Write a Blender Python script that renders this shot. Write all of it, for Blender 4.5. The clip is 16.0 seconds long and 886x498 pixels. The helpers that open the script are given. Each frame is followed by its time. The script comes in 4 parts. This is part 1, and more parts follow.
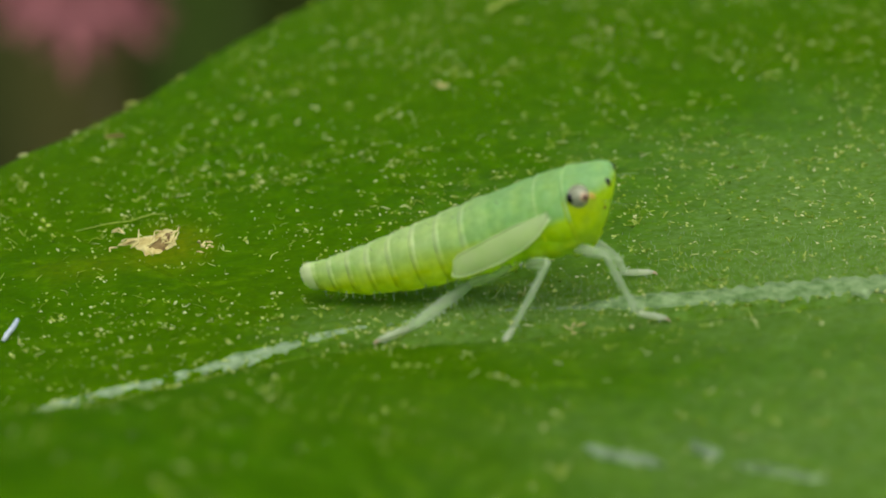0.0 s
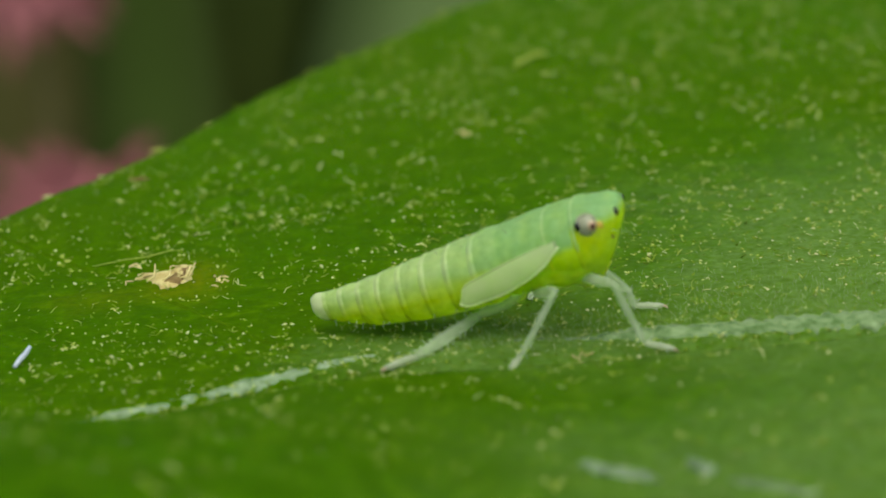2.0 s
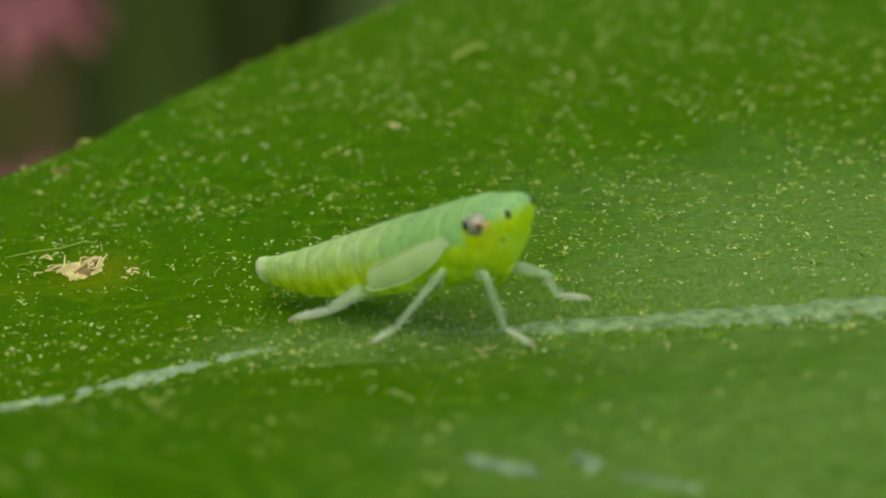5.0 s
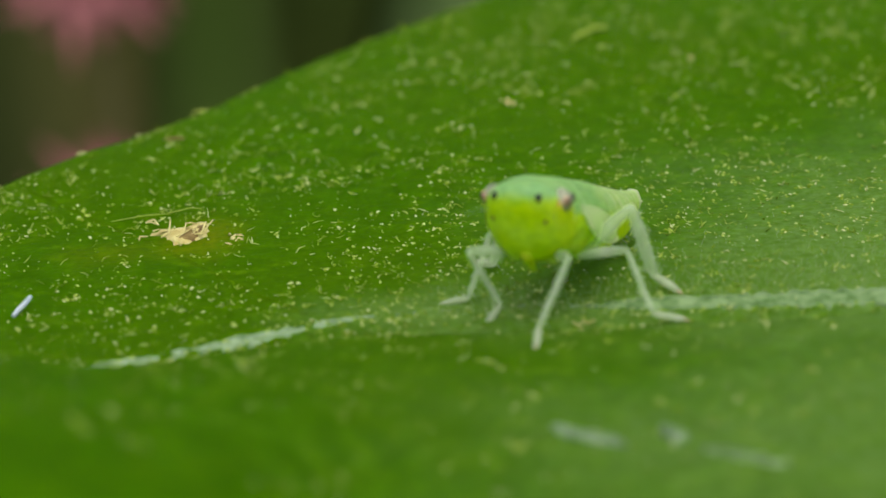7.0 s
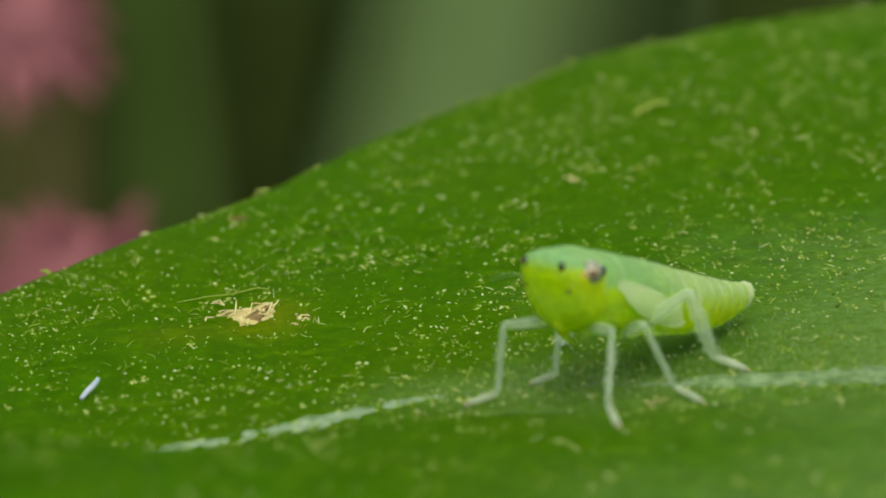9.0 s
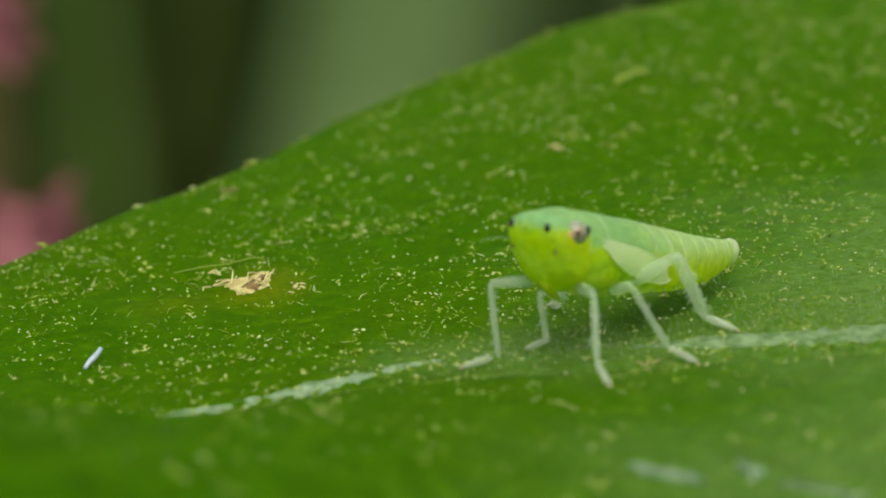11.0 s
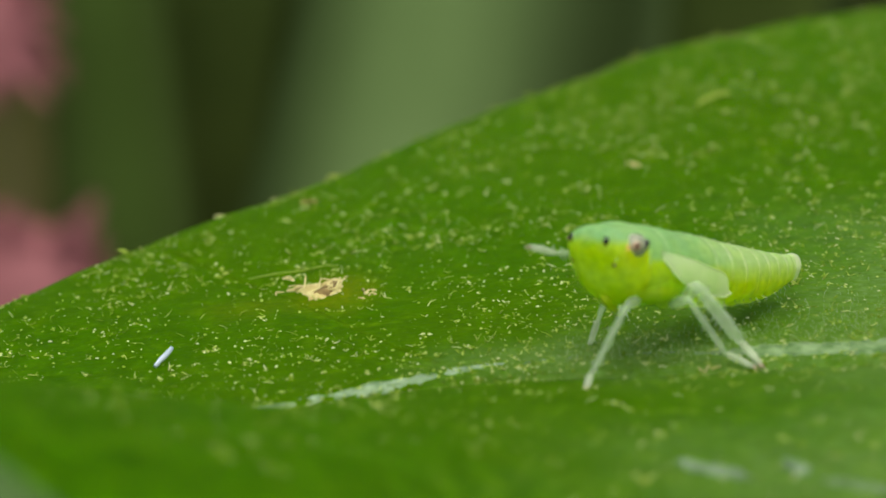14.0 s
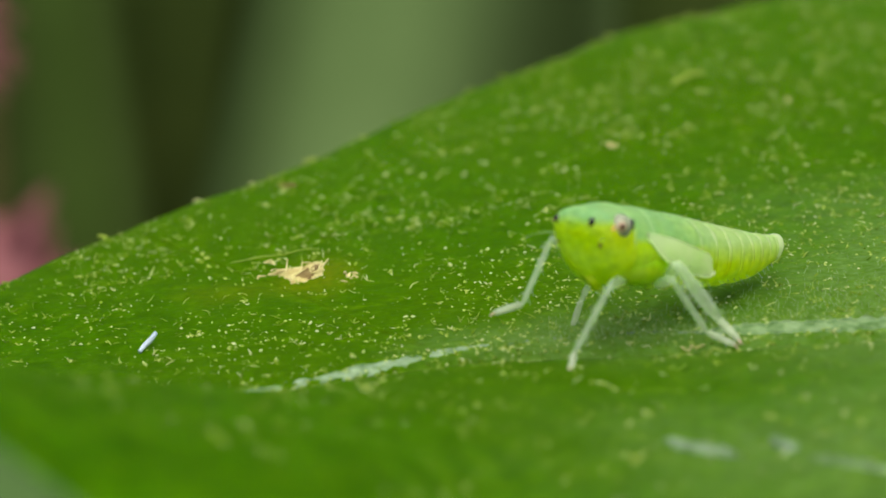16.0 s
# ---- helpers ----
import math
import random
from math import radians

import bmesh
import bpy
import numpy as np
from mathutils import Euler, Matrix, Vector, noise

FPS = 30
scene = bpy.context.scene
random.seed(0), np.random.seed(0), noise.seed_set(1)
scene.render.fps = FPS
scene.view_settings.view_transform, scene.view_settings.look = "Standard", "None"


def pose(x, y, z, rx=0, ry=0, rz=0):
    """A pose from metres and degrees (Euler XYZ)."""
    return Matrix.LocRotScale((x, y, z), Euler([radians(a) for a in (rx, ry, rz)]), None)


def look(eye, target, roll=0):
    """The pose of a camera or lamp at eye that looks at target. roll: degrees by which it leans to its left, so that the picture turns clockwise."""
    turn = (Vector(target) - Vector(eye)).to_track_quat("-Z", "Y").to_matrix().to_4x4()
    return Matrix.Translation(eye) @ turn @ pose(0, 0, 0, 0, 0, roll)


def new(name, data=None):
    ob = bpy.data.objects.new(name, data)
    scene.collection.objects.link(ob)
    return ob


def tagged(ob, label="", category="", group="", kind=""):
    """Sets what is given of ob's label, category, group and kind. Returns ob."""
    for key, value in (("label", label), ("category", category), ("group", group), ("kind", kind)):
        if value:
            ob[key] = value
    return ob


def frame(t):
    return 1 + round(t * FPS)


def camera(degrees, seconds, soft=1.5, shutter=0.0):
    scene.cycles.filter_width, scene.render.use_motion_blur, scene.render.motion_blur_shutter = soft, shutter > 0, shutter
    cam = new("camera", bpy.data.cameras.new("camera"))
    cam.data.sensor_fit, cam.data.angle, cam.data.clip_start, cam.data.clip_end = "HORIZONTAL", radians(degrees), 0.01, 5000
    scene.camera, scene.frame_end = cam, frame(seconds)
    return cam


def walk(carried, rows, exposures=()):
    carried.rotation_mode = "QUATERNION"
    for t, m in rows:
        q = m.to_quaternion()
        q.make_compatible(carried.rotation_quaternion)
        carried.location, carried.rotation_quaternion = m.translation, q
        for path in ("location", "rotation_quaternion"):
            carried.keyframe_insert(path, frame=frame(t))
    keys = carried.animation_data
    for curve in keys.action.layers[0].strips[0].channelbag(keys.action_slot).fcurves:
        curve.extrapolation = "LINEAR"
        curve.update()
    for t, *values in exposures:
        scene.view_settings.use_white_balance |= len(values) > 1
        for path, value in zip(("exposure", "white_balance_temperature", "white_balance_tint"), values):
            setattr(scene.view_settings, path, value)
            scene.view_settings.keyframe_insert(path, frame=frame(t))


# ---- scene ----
# ------------------------------------------------------------------ camera
MM = 0.001
PATH = [  # seconds, eye in millimetres, turn in degrees
    (0, -0.971, -29.364, 10.929, 68.85, 3.84, -5.88),
    (0.1, -0.895, -29.472, 10.826, 69.41, 3.71, -5.71),
    (0.2, -0.819, -29.581, 10.724, 69.79, 3.58, -5.32),
    (0.3, -0.742, -29.689, 10.621, 69.96, 3.44, -5.24),
    (0.4, -0.666, -29.798, 10.519, 70.37, 3.31, -5.02),
    (0.5, -0.590, -29.906, 10.416, 70.69, 3.18, -5.02),
    (0.6, -0.490, -29.891, 10.333, 70.46, 3.29, -5.26),
    (0.7, -0.390, -29.876, 10.250, 70.41, 3.40, -5.18),
    (0.8, -0.290, -29.860, 10.167, 70.29, 3.50, -5.28),
    (0.9, -0.190, -29.845, 10.084, 70.49, 3.61, -5.41),
    (1, -0.090, -29.830, 10.001, 70.87, 3.72, -4.90),
    (1.1, -0.123, -29.817, 10.025, 70.80, 3.73, -4.90),
    (1.2, -0.157, -29.804, 10.050, 71.14, 3.74, -4.72),
    (1.3, -0.190, -29.791, 10.074, 71.00, 3.74, -4.80),
    (1.4, -0.224, -29.778, 10.099, 71.49, 3.75, -4.47),
    (1.5, -0.257, -29.765, 10.123, 71.29, 3.76, -4.59),
    (1.6, -0.287, -29.769, 10.117, 71.30, 3.79, -4.42),
    (1.7, -0.317, -29.774, 10.111, 71.29, 3.82, -4.32),
    (1.8, -0.347, -29.778, 10.104, 71.16, 3.85, -4.72),
    (1.9, -0.377, -29.783, 10.098, 71.35, 3.88, -4.39),
    (2, -0.407, -29.787, 10.092, 71.40, 3.91, -4.27),
    (2.1, -0.416, -29.797, 10.110, 71.26, 3.95, -4.51),
    (2.2, -0.424, -29.807, 10.128, 71.37, 4.00, -4.26),
    (2.3, -0.433, -29.816, 10.146, 71.25, 4.04, -4.11),
    (2.4, -0.441, -29.826, 10.164, 71.35, 4.09, -3.93),
    (2.5, -0.450, -29.836, 10.182, 71.28, 4.13, -3.92),
    (2.6, -0.450, -29.838, 10.177, 71.50, 4.10, -4.00),
    (2.7, -0.449, -29.839, 10.171, 71.46, 4.07, -4.09),
    (2.8, -0.449, -29.841, 10.166, 71.69, 4.04, -4.33),
    (2.9, -0.448, -29.842, 10.160, 71.60, 4.01, -4.48),
    (3, -0.448, -29.844, 10.155, 71.35, 3.98, -4.56),
    (3.1, -0.435, -29.835, 10.151, 71.32, 3.99, -4.68),
    (3.2, -0.422, -29.826, 10.147, 71.33, 4.00, -4.43),
    (3.3, -0.410, -29.817, 10.143, 71.18, 4.00, -4.54),
    (3.4, -0.397, -29.808, 10.139, 71.25, 4.01, -4.41),
    (3.5, -0.384, -29.799, 10.135, 71.38, 4.02, -4.50),
    (3.6, -0.283, -29.738, 10.069, 71.45, 4.04, -4.10),
    (3.7, -0.182, -29.677, 10.003, 71.54, 4.06, -4.00),
    (3.8, -0.080, -29.617, 9.936, 71.36, 4.07, -4.05),
    (3.9, 0.021, -29.556, 9.870, 70.76, 4.09, -4.58),
    (4, 0.122, -29.495, 9.804, 71.28, 4.11, -4.17),
    (4.2, 0.218, -29.509, 9.919, 71.46, 3.77, -4.17),
    (6.3, 1.589, -29.326, 9.332, 71.81, 2.98, -0.51),
    (6.4, 1.555, -29.332, 9.325, 72.13, 3.05, -0.01),
    (6.5, 1.522, -29.337, 9.317, 72.06, 3.12, -0.24),
    (6.6, 1.478, -29.344, 9.320, 71.81, 3.16, -0.21),
    (6.7, 1.435, -29.351, 9.323, 71.42, 3.19, -0.32),
    (6.8, 1.391, -29.357, 9.326, 71.62, 3.23, -0.25),
    (6.9, 1.348, -29.364, 9.329, 71.74, 3.26, -0.25),
    (7, 1.304, -29.371, 9.332, 71.72, 3.30, -0.22),
    (7.1, 1.287, -29.343, 9.344, 71.70, 3.40, -0.08),
    (7.2, 1.269, -29.315, 9.356, 71.69, 3.50, 0.00),
    (7.3, 1.252, -29.287, 9.367, 71.95, 3.61, 0.17),
    (7.4, 1.234, -29.259, 9.379, 72.14, 3.71, 0.27),
    (7.5, 1.217, -29.231, 9.391, 72.40, 3.81, 0.06),
    (7.6, 1.198, -29.227, 9.384, 72.69, 3.83, 0.15),
    (7.7, 1.179, -29.223, 9.377, 72.67, 3.84, -0.07),
    (7.8, 1.161, -29.220, 9.371, 73.31, 3.86, -0.11),
    (7.9, 1.142, -29.216, 9.364, 73.10, 3.87, -0.09),
    (8, 1.123, -29.212, 9.357, 73.19, 3.89, 0.08),
    (8.1, 1.122, -29.214, 9.347, 73.13, 3.91, -0.12),
    (8.2, 1.120, -29.216, 9.337, 73.16, 3.93, 0.09),
    (8.3, 1.119, -29.217, 9.327, 73.14, 3.95, 0.22),
    (8.4, 1.117, -29.219, 9.317, 73.25, 3.97, 0.43),
    (8.5, 1.116, -29.221, 9.307, 73.46, 3.99, 0.24),
    (8.6, 1.101, -29.221, 9.317, 73.57, 4.01, 0.45),
    (8.8, 1.071, -29.220, 9.338, 73.62, 4.04, 0.49),
    (9, 1.041, -29.219, 9.359, 73.46, 4.07, 0.62),
    (9.1, 1.035, -29.246, 9.359, 73.37, 4.12, 0.67),
    (9.2, 1.029, -29.273, 9.359, 73.69, 4.16, 0.55),
    (9.3, 1.024, -29.299, 9.359, 73.58, 4.21, 0.55),
    (9.4, 1.018, -29.326, 9.359, 73.36, 4.25, 0.59),
    (9.5, 1.012, -29.353, 9.359, 73.03, 4.30, 0.40),
    (9.6, 1.012, -29.377, 9.355, 73.09, 4.29, 0.25),
    (9.7, 1.013, -29.401, 9.352, 72.95, 4.29, 0.26),
    (11.8, 0.512, -29.919, 9.601, 72.50, 4.55, -0.83),
    (12, 0.595, -29.829, 9.556, 72.35, 4.44, -0.76),
    (12.1, 0.667, -29.798, 9.541, 72.57, 4.36, -0.80),
    (12.2, 0.739, -29.766, 9.526, 72.69, 4.28, -1.07),
    (12.4, 0.882, -29.703, 9.497, 73.40, 4.11, -0.69),
    (12.5, 0.954, -29.672, 9.482, 73.41, 4.03, -0.74),
    (12.6, 1.039, -29.675, 9.449, 73.46, 4.04, -1.12),
    (12.7, 1.124, -29.678, 9.416, 73.26, 4.06, -1.04),
    (12.8, 1.209, -29.681, 9.383, 73.24, 4.07, -0.24),
    (12.9, 1.294, -29.684, 9.350, 73.21, 4.09, -0.02),
    (13, 1.379, -29.687, 9.317, 73.92, 4.10, 1.02),
    (13.1, 1.696, -29.858, 9.287, 74.04, 4.17, 1.16),
    (13.2, 2.013, -30.030, 9.256, 73.63, 4.25, 0.80),
    (13.3, 1.831, -30.101, 9.235, 73.74, 4.26, 1.05),
    (13.4, 1.649, -30.172, 9.213, 73.11, 4.28, 1.53),
    (13.5, 1.467, -30.243, 9.192, 73.70, 4.29, 2.00),
    (13.6, 1.433, -30.255, 9.175, 74.09, 4.32, 2.62),
    (13.7, 1.399, -30.266, 9.158, 74.18, 4.36, 2.85),
    (13.8, 1.365, -30.278, 9.140, 74.11, 4.39, 2.93),
    (13.9, 1.331, -30.289, 9.123, 73.89, 4.43, 2.53),
    (14, 1.297, -30.301, 9.106, 74.05, 4.46, 2.49),
    (14.1, 1.284, -30.311, 9.112, 74.26, 4.46, 2.46),
    (14.2, 1.271, -30.320, 9.118, 74.39, 4.45, 2.53),
    (14.4, 1.245, -30.339, 9.131, 74.33, 4.44, 2.18),
    (14.5, 1.232, -30.349, 9.137, 74.15, 4.44, 2.16),
    (14.6, 1.223, -30.349, 9.140, 74.11, 4.47, 2.29),
    (15, 1.185, -30.347, 9.153, 74.02, 4.59, 2.20),
    (15.5, 1.105, -30.313, 9.123, 73.69, 4.91, 2.21),
    (16, 1.048, -30.411, 9.175, 73.53, 4.78, 1.46),
]
cam = camera(20.0, 16.0)
cam.data.dof.use_dof = True
cam.data.dof.focus_distance = 0.0304
cam.data.dof.aperture_fstop = 190.0
walk(cam, [(t, pose(x * MM, y * MM, z * MM, rx, ry, rz)) for t, x, y, z, rx, ry, rz in PATH],
     exposures=[(0, 0.05), (4, 0.0), (6.4, -0.06), (7, 0.12), (9.5, 0.08), (12.5, 0.15), (13.5, 0.12), (14.2, 0.3), (16, 0.38)])

# ------------------------------------------------------------------ light
world = bpy.data.worlds.new("sky")
scene.world = world
world.use_nodes = True
wn = world.node_tree.nodes
sky = wn.new("ShaderNodeTexSky")
sky.sky_type = "NISHITA"
sky.sun_disc = False
sky.sun_elevation = radians(65)
sky.sun_rotation = radians(170)
sky.dust_density = 3.0
veil = wn.new("ShaderNodeHueSaturation")  # thin cloud takes the blue out of the sky
veil.inputs["Saturation"].default_value = 0.25
world.node_tree.links.new(sky.outputs["Color"], veil.inputs["Color"])
world.node_tree.links.new(veil.outputs["Color"], wn["Background"].inputs["Color"])
wn["Background"].inputs["Strength"].default_value = 0.15

sun = new("sun", bpy.data.lights.new("sun", "SUN"))
sun.data.energy = 1.75
sun.data.angle = radians(75)
sun.data.color = (1.0, 0.96, 0.9)
sun.matrix_world = look((0.12, -0.17, 0.97), (0, 0, 0))


# ------------------------------------------------------------------ helpers
def lin(knots, x):
    """Piecewise linear through (x, value) knots."""
    xs, ys = zip(*knots)
    return float(np.interp(x, xs, ys))


def smooth(knots, x):
    """Smooth curve through (x, value) knots (monotone slopes)."""
    xs = [k[0] for k in knots]
    ys = [k[1] for k in knots]
    if x <= xs[0]:
        return ys[0]
    if x >= xs[-1]:
        return ys[-1]
    i = max(j for j in range(len(xs) - 1) if xs[j] <= x)
    d = [(ys[j + 1] - ys[j]) / (xs[j + 1] - xs[j]) for j in range(len(xs) - 1)]
    m = [d[0]] + [(d[j - 1] + d[j]) / 2 for j in range(1, len(d))] + [d[-1]]
    h = xs[i + 1] - xs[i]
    s = (x - xs[i]) / h
    return ((2 * s**3 - 3 * s**2 + 1) * ys[i] + (s**3 - 2 * s**2 + s) * h * m[i]
            + (-2 * s**3 + 3 * s**2) * ys[i + 1] + (s**3 - s**2) * h * m[i + 1])


def part(name, bm, material, parent=None, label="", smooth_faces=True):
    """Link a bmesh in millimetres as one mesh object."""
    bmesh.ops.scale(bm, vec=(MM, MM, MM), verts=bm.verts)
    bmesh.ops.recalc_face_normals(bm, faces=bm.faces)
    me = bpy.data.meshes.new(name)
    bm.to_mesh(me)
    bm.free()
    me.materials.append(material)
    if smooth_faces:
        me.polygons.foreach_set("use_smooth", [True] * len(me.polygons))
    ob = new(name, me)
    ob.parent = parent
    if label:
        tagged(ob, label)
    return ob


def raw(name, verts, faces, material, parent=None, label=""):
    me = bpy.data.meshes.new(name)
    me.from_pydata([(x * MM, y * MM, z * MM) for x, y, z in verts], [], faces)
    me.materials.append(material)
    me.polygons.foreach_set("use_smooth", [True] * len(me.polygons))
    ob = new(name, me)
    ob.parent = parent
    if label:
        tagged(ob, label)
    return ob


def tube_into(verts, faces, pts, radii, n=6):
    """Append a closed tapered tube along pts to verts and faces."""
    pts = [Vector(p) for p in pts]
    rings = []
    side = None
    for i, p in enumerate(pts):
        d = (pts[min(i + 1, len(pts) - 1)] - pts[max(i - 1, 0)]).normalized()
        if side is None:
            side = d.cross(Vector((0.3, 0.2, 1))).normalized()
        side = (side - d * side.dot(d)).normalized()
        up = d.cross(side)
        ring = []
        for k in range(n):
            a = 2 * math.pi * k / n
            verts.append(tuple(p + (side * math.cos(a) + up * math.sin(a)) * radii[i]))
            ring.append(len(verts) - 1)
        rings.append(ring)
    for a, b in zip(rings, rings[1:]):
        for k in range(n):
            faces.append((a[k], a[(k + 1) % n], b[(k + 1) % n], b[k]))
    faces.append(tuple(reversed(rings[0])))
    faces.append(tuple(rings[-1]))


def tube(name, pts, radii, material, parent=None, n=10, label=""):
    v, f = [], []
    tube_into(v, f, pts, radii, n)
    return raw(name, v, f, material, parent, label)


def ball(name, center, radii, material, parent, label="", seg=20):
    bm = bmesh.new()
    bmesh.ops.create_uvsphere(bm, u_segments=seg, v_segments=seg // 2, radius=1.0)
    bmesh.ops.transform(bm, matrix=Matrix.Translation(center) @ Matrix.Diagonal((*radii, 1)), verts=bm.verts)
    return part(name, bm, material, parent, label)


# ------------------------------------------------------------------ materials
def principled(name, color, rough=0.5, **extra):
    m = bpy.data.materials.new(name)
    m.use_nodes = True
    b = m.node_tree.nodes["Principled BSDF"]
    b.inputs["Base Color"].default_value = (*color, 1)
    b.inputs["Roughness"].default_value = rough
    for key, value in extra.items():
        b.inputs[key.replace("_", " ")].default_value = value
    return m, m.node_tree.nodes, m.node_tree.links, b


def node(nodes, kind, **values):
    n = nodes.new(kind)
    for key, value in values.items():
        n.inputs[key].default_value = value
    return n


def noise_tex(nodes, links, scale, detail=4.0, rough=0.55, coord="Object"):
    tc = nodes.new("ShaderNodeTexCoord")
    n = node(nodes, "ShaderNodeTexNoise", Scale=scale, Detail=detail, Roughness=rough)
    links.new(tc.outputs[coord], n.inputs["Vector"])
    return n


def ramp(nodes, links, source, stops):
    r = nodes.new("ShaderNodeValToRGB")
    els = r.color_ramp.elements
    while len(els) < len(stops):
        els.new(0.5)
    for e, (p, c) in zip(els, stops):
        e.position = p
        e.color = (*c, 1)
    links.new(source, r.inputs["Fac"])
    return r


def mix(nodes, links, fac, a, b):
    m = nodes.new("ShaderNodeMix")
    m.data_type = "RGBA"
    for sock, val in ((m.inputs[0], fac), (m.inputs[6], a), (m.inputs[7], b)):
        if isinstance(val, (int, float)):
            sock.default_value = val
        elif isinstance(val, tuple):
            sock.default_value = (*val, 1)
        else:
            links.new(val, sock)
    return m.outputs[2]


def bump(nodes, links, bsdf, height, strength, distance):
    b = node(nodes, "ShaderNodeBump", Strength=strength, Distance=distance)
    links.new(height, b.inputs["Height"])
    links.new(b.outputs["Normal"], bsdf.inputs["Normal"])


def shell(m, n, l, b, color, amount, clear=0.0):
    """Let light through a thin skin: part of the surface scatters to its other side."""
    t = n.new("ShaderNodeBsdfTranslucent")
    if isinstance(color, tuple):
        t.inputs["Color"].default_value = (*color, 1)
    else:
        l.new(color, t.inputs["Color"])
    mx = n.new("ShaderNodeMixShader")
    mx.inputs["Fac"].default_value = amount
    l.new(b.outputs["BSDF"], mx.inputs[1])
    l.new(t.outputs["BSDF"], mx.inputs[2])
    out = mx
    if clear:  # glassy limbs let some of what is behind them show
        out = n.new("ShaderNodeMixShader")
        out.inputs["Fac"].default_value = clear
        l.new(mx.outputs["Shader"], out.inputs[1])
        l.new(n.new("ShaderNodeBsdfTransparent").outputs["BSDF"], out.inputs[2])
    l.new(out.outputs["Shader"], n["Material Output"].inputs["Surface"])


def leaf_material():
    m, n, l, b = principled("leaf_green", (0.06, 0.2, 0.006), 0.5, Specular_IOR_Level=0.005)
    big = noise_tex(n, l, 220.0, 3.0)
    fine = noise_tex(n, l, 2600.0, 5.0, 0.65)
    c1 = ramp(n, l, big.outputs["Fac"], [(0.3, (0.0265, 0.0944, 0.00010)), (0.7, (0.0463, 0.1432, 0.00019))])
    c2 = ramp(n, l, fine.outputs["Fac"], [(0.34, (0.0157, 0.0586, 0.00010)), (0.62, (0.0596, 0.1760, 0.00019))])
    col = mix(n, l, 0.68, c1.outputs["Color"], c2.outputs["Color"])
    broad = noise_tex(n, l, 130.0, 2.0)
    olive = ramp(n, l, broad.outputs["Fac"], [(0.36, (0, 0, 0)), (0.62, (0.8, 0.8, 0.8))])
    col = mix(n, l, olive.outputs["Color"], col, (0.0478, 0.1201, 0.00010))
    tcs = n.new("ShaderNodeTexCoord")
    mp = n.new("ShaderNodeMapping")
    mp.inputs["Scale"].default_value = (3000.0, 4600.0, 4000.0)
    l.new(tcs.outputs["Object"], mp.inputs["Vector"])
    streak = node(n, "ShaderNodeTexNoise", Scale=1.0, Detail=4.0, Roughness=0.7)
    l.new(mp.outputs["Vector"], streak.inputs["Vector"])
    pale = ramp(n, l, streak.outputs["Fac"], [(0.50, (0, 0, 0)), (0.68, (0.9, 0.9, 0.9))])
    col = mix(n, l, pale.outputs["Color"], col, (0.0910, 0.1960, 0.00100))
    speck = noise_tex(n, l, 11000.0, 3.0, 0.6)
    tone = ramp(n, l, speck.outputs["Fac"], [(0.34, (0.70, 0.74, 0.70)), (0.66, (1.24, 1.22, 1.2))])
    mul = n.new("ShaderNodeMix")
    mul.data_type, mul.blend_type = "RGBA", "MULTIPLY"
    mul.inputs[0].default_value = 1.0
    l.new(col, mul.inputs[6])
    l.new(tone.outputs["Color"], mul.inputs[7])
    col = mul.outputs[2]
    # powdery bloom and painted sky sheen in ragged patches along the middle of the blade, broken by fine grain
    tc = n.new("ShaderNodeTexCoord")
    patch = noise_tex(n, l, 420.0, 5.0, 0.62)
    grain = noise_tex(n, l, 9000.0, 3.0, 0.7)
    dust = ramp(n, l, grain.outputs["Fac"], [(0.36, (0.2, 0.2, 0.2)), (0.66, (1, 1, 1))])
    bloom_sheen, yellowed = (0.25, 0.40, 0.12), (0.17, 0.21, 0.003)
    for centre, radii, amount, tint in (((7.8, -2.2), (7.4, 6.6), 0.60, bloom_sheen), ((5.2, -8.6), (6.0, 4.2), 0.42, bloom_sheen), ((1.4, -3.2), (2.6, 1.1), 0.5, bloom_sheen),
                                        ((-2.1, 0.0), (0.75, 1.15), 0.95, yellowed), ((-3.1, -0.5), (0.9, 0.6), 0.45, yellowed)):
        dist = n.new("ShaderNodeVectorMath")
        dist.operation = "MULTIPLY_ADD"
        dist.inputs[1].default_value = (1000.0 / radii[0], 1000.0 / radii[1], 0.0)
        dist.inputs[2].default_value = (-centre[0] / radii[0], -centre[1] / radii[1], 0.0)
        l.new(tc.outputs["Object"], dist.inputs[0])
        ln = n.new("ShaderNodeVectorMath")
        ln.operation = "LENGTH"
        l.new(dist.outputs["Vector"], ln.inputs[0])
        add = n.new("ShaderNodeMath")
        add.operation = "MULTIPLY_ADD"
        add.inputs[1].default_value = 0.9
        l.new(patch.outputs["Fac"], add.inputs[0])
        l.new(ln.outputs["Value"], add.inputs[2])
        mask = n.new("ShaderNodeMapRange")
        mask.interpolation_type = "SMOOTHSTEP"
        for key, value in (("From Min", 0.55), ("From Max", 1.55), ("To Min", amount), ("To Max", 0.0)):
            mask.inputs[key].default_value = value
        l.new(add.outputs["Value"], mask.inputs["Value"])
        fac = n.new("ShaderNodeMath")
        fac.operation = "MULTIPLY"
        l.new(mask.outputs["Result"], fac.inputs[0])
        l.new(dust.outputs["Color"], fac.inputs[1])
        col = mix(n, l, fac.outputs["Value"], col, tint)
    l.new(col, b.inputs["Base Color"])
    cells = n.new("ShaderNodeTexVoronoi")
    cells.inputs["Scale"].default_value = 9000.0
    l.new(tc.outputs["Object"], cells.inputs["Vector"])
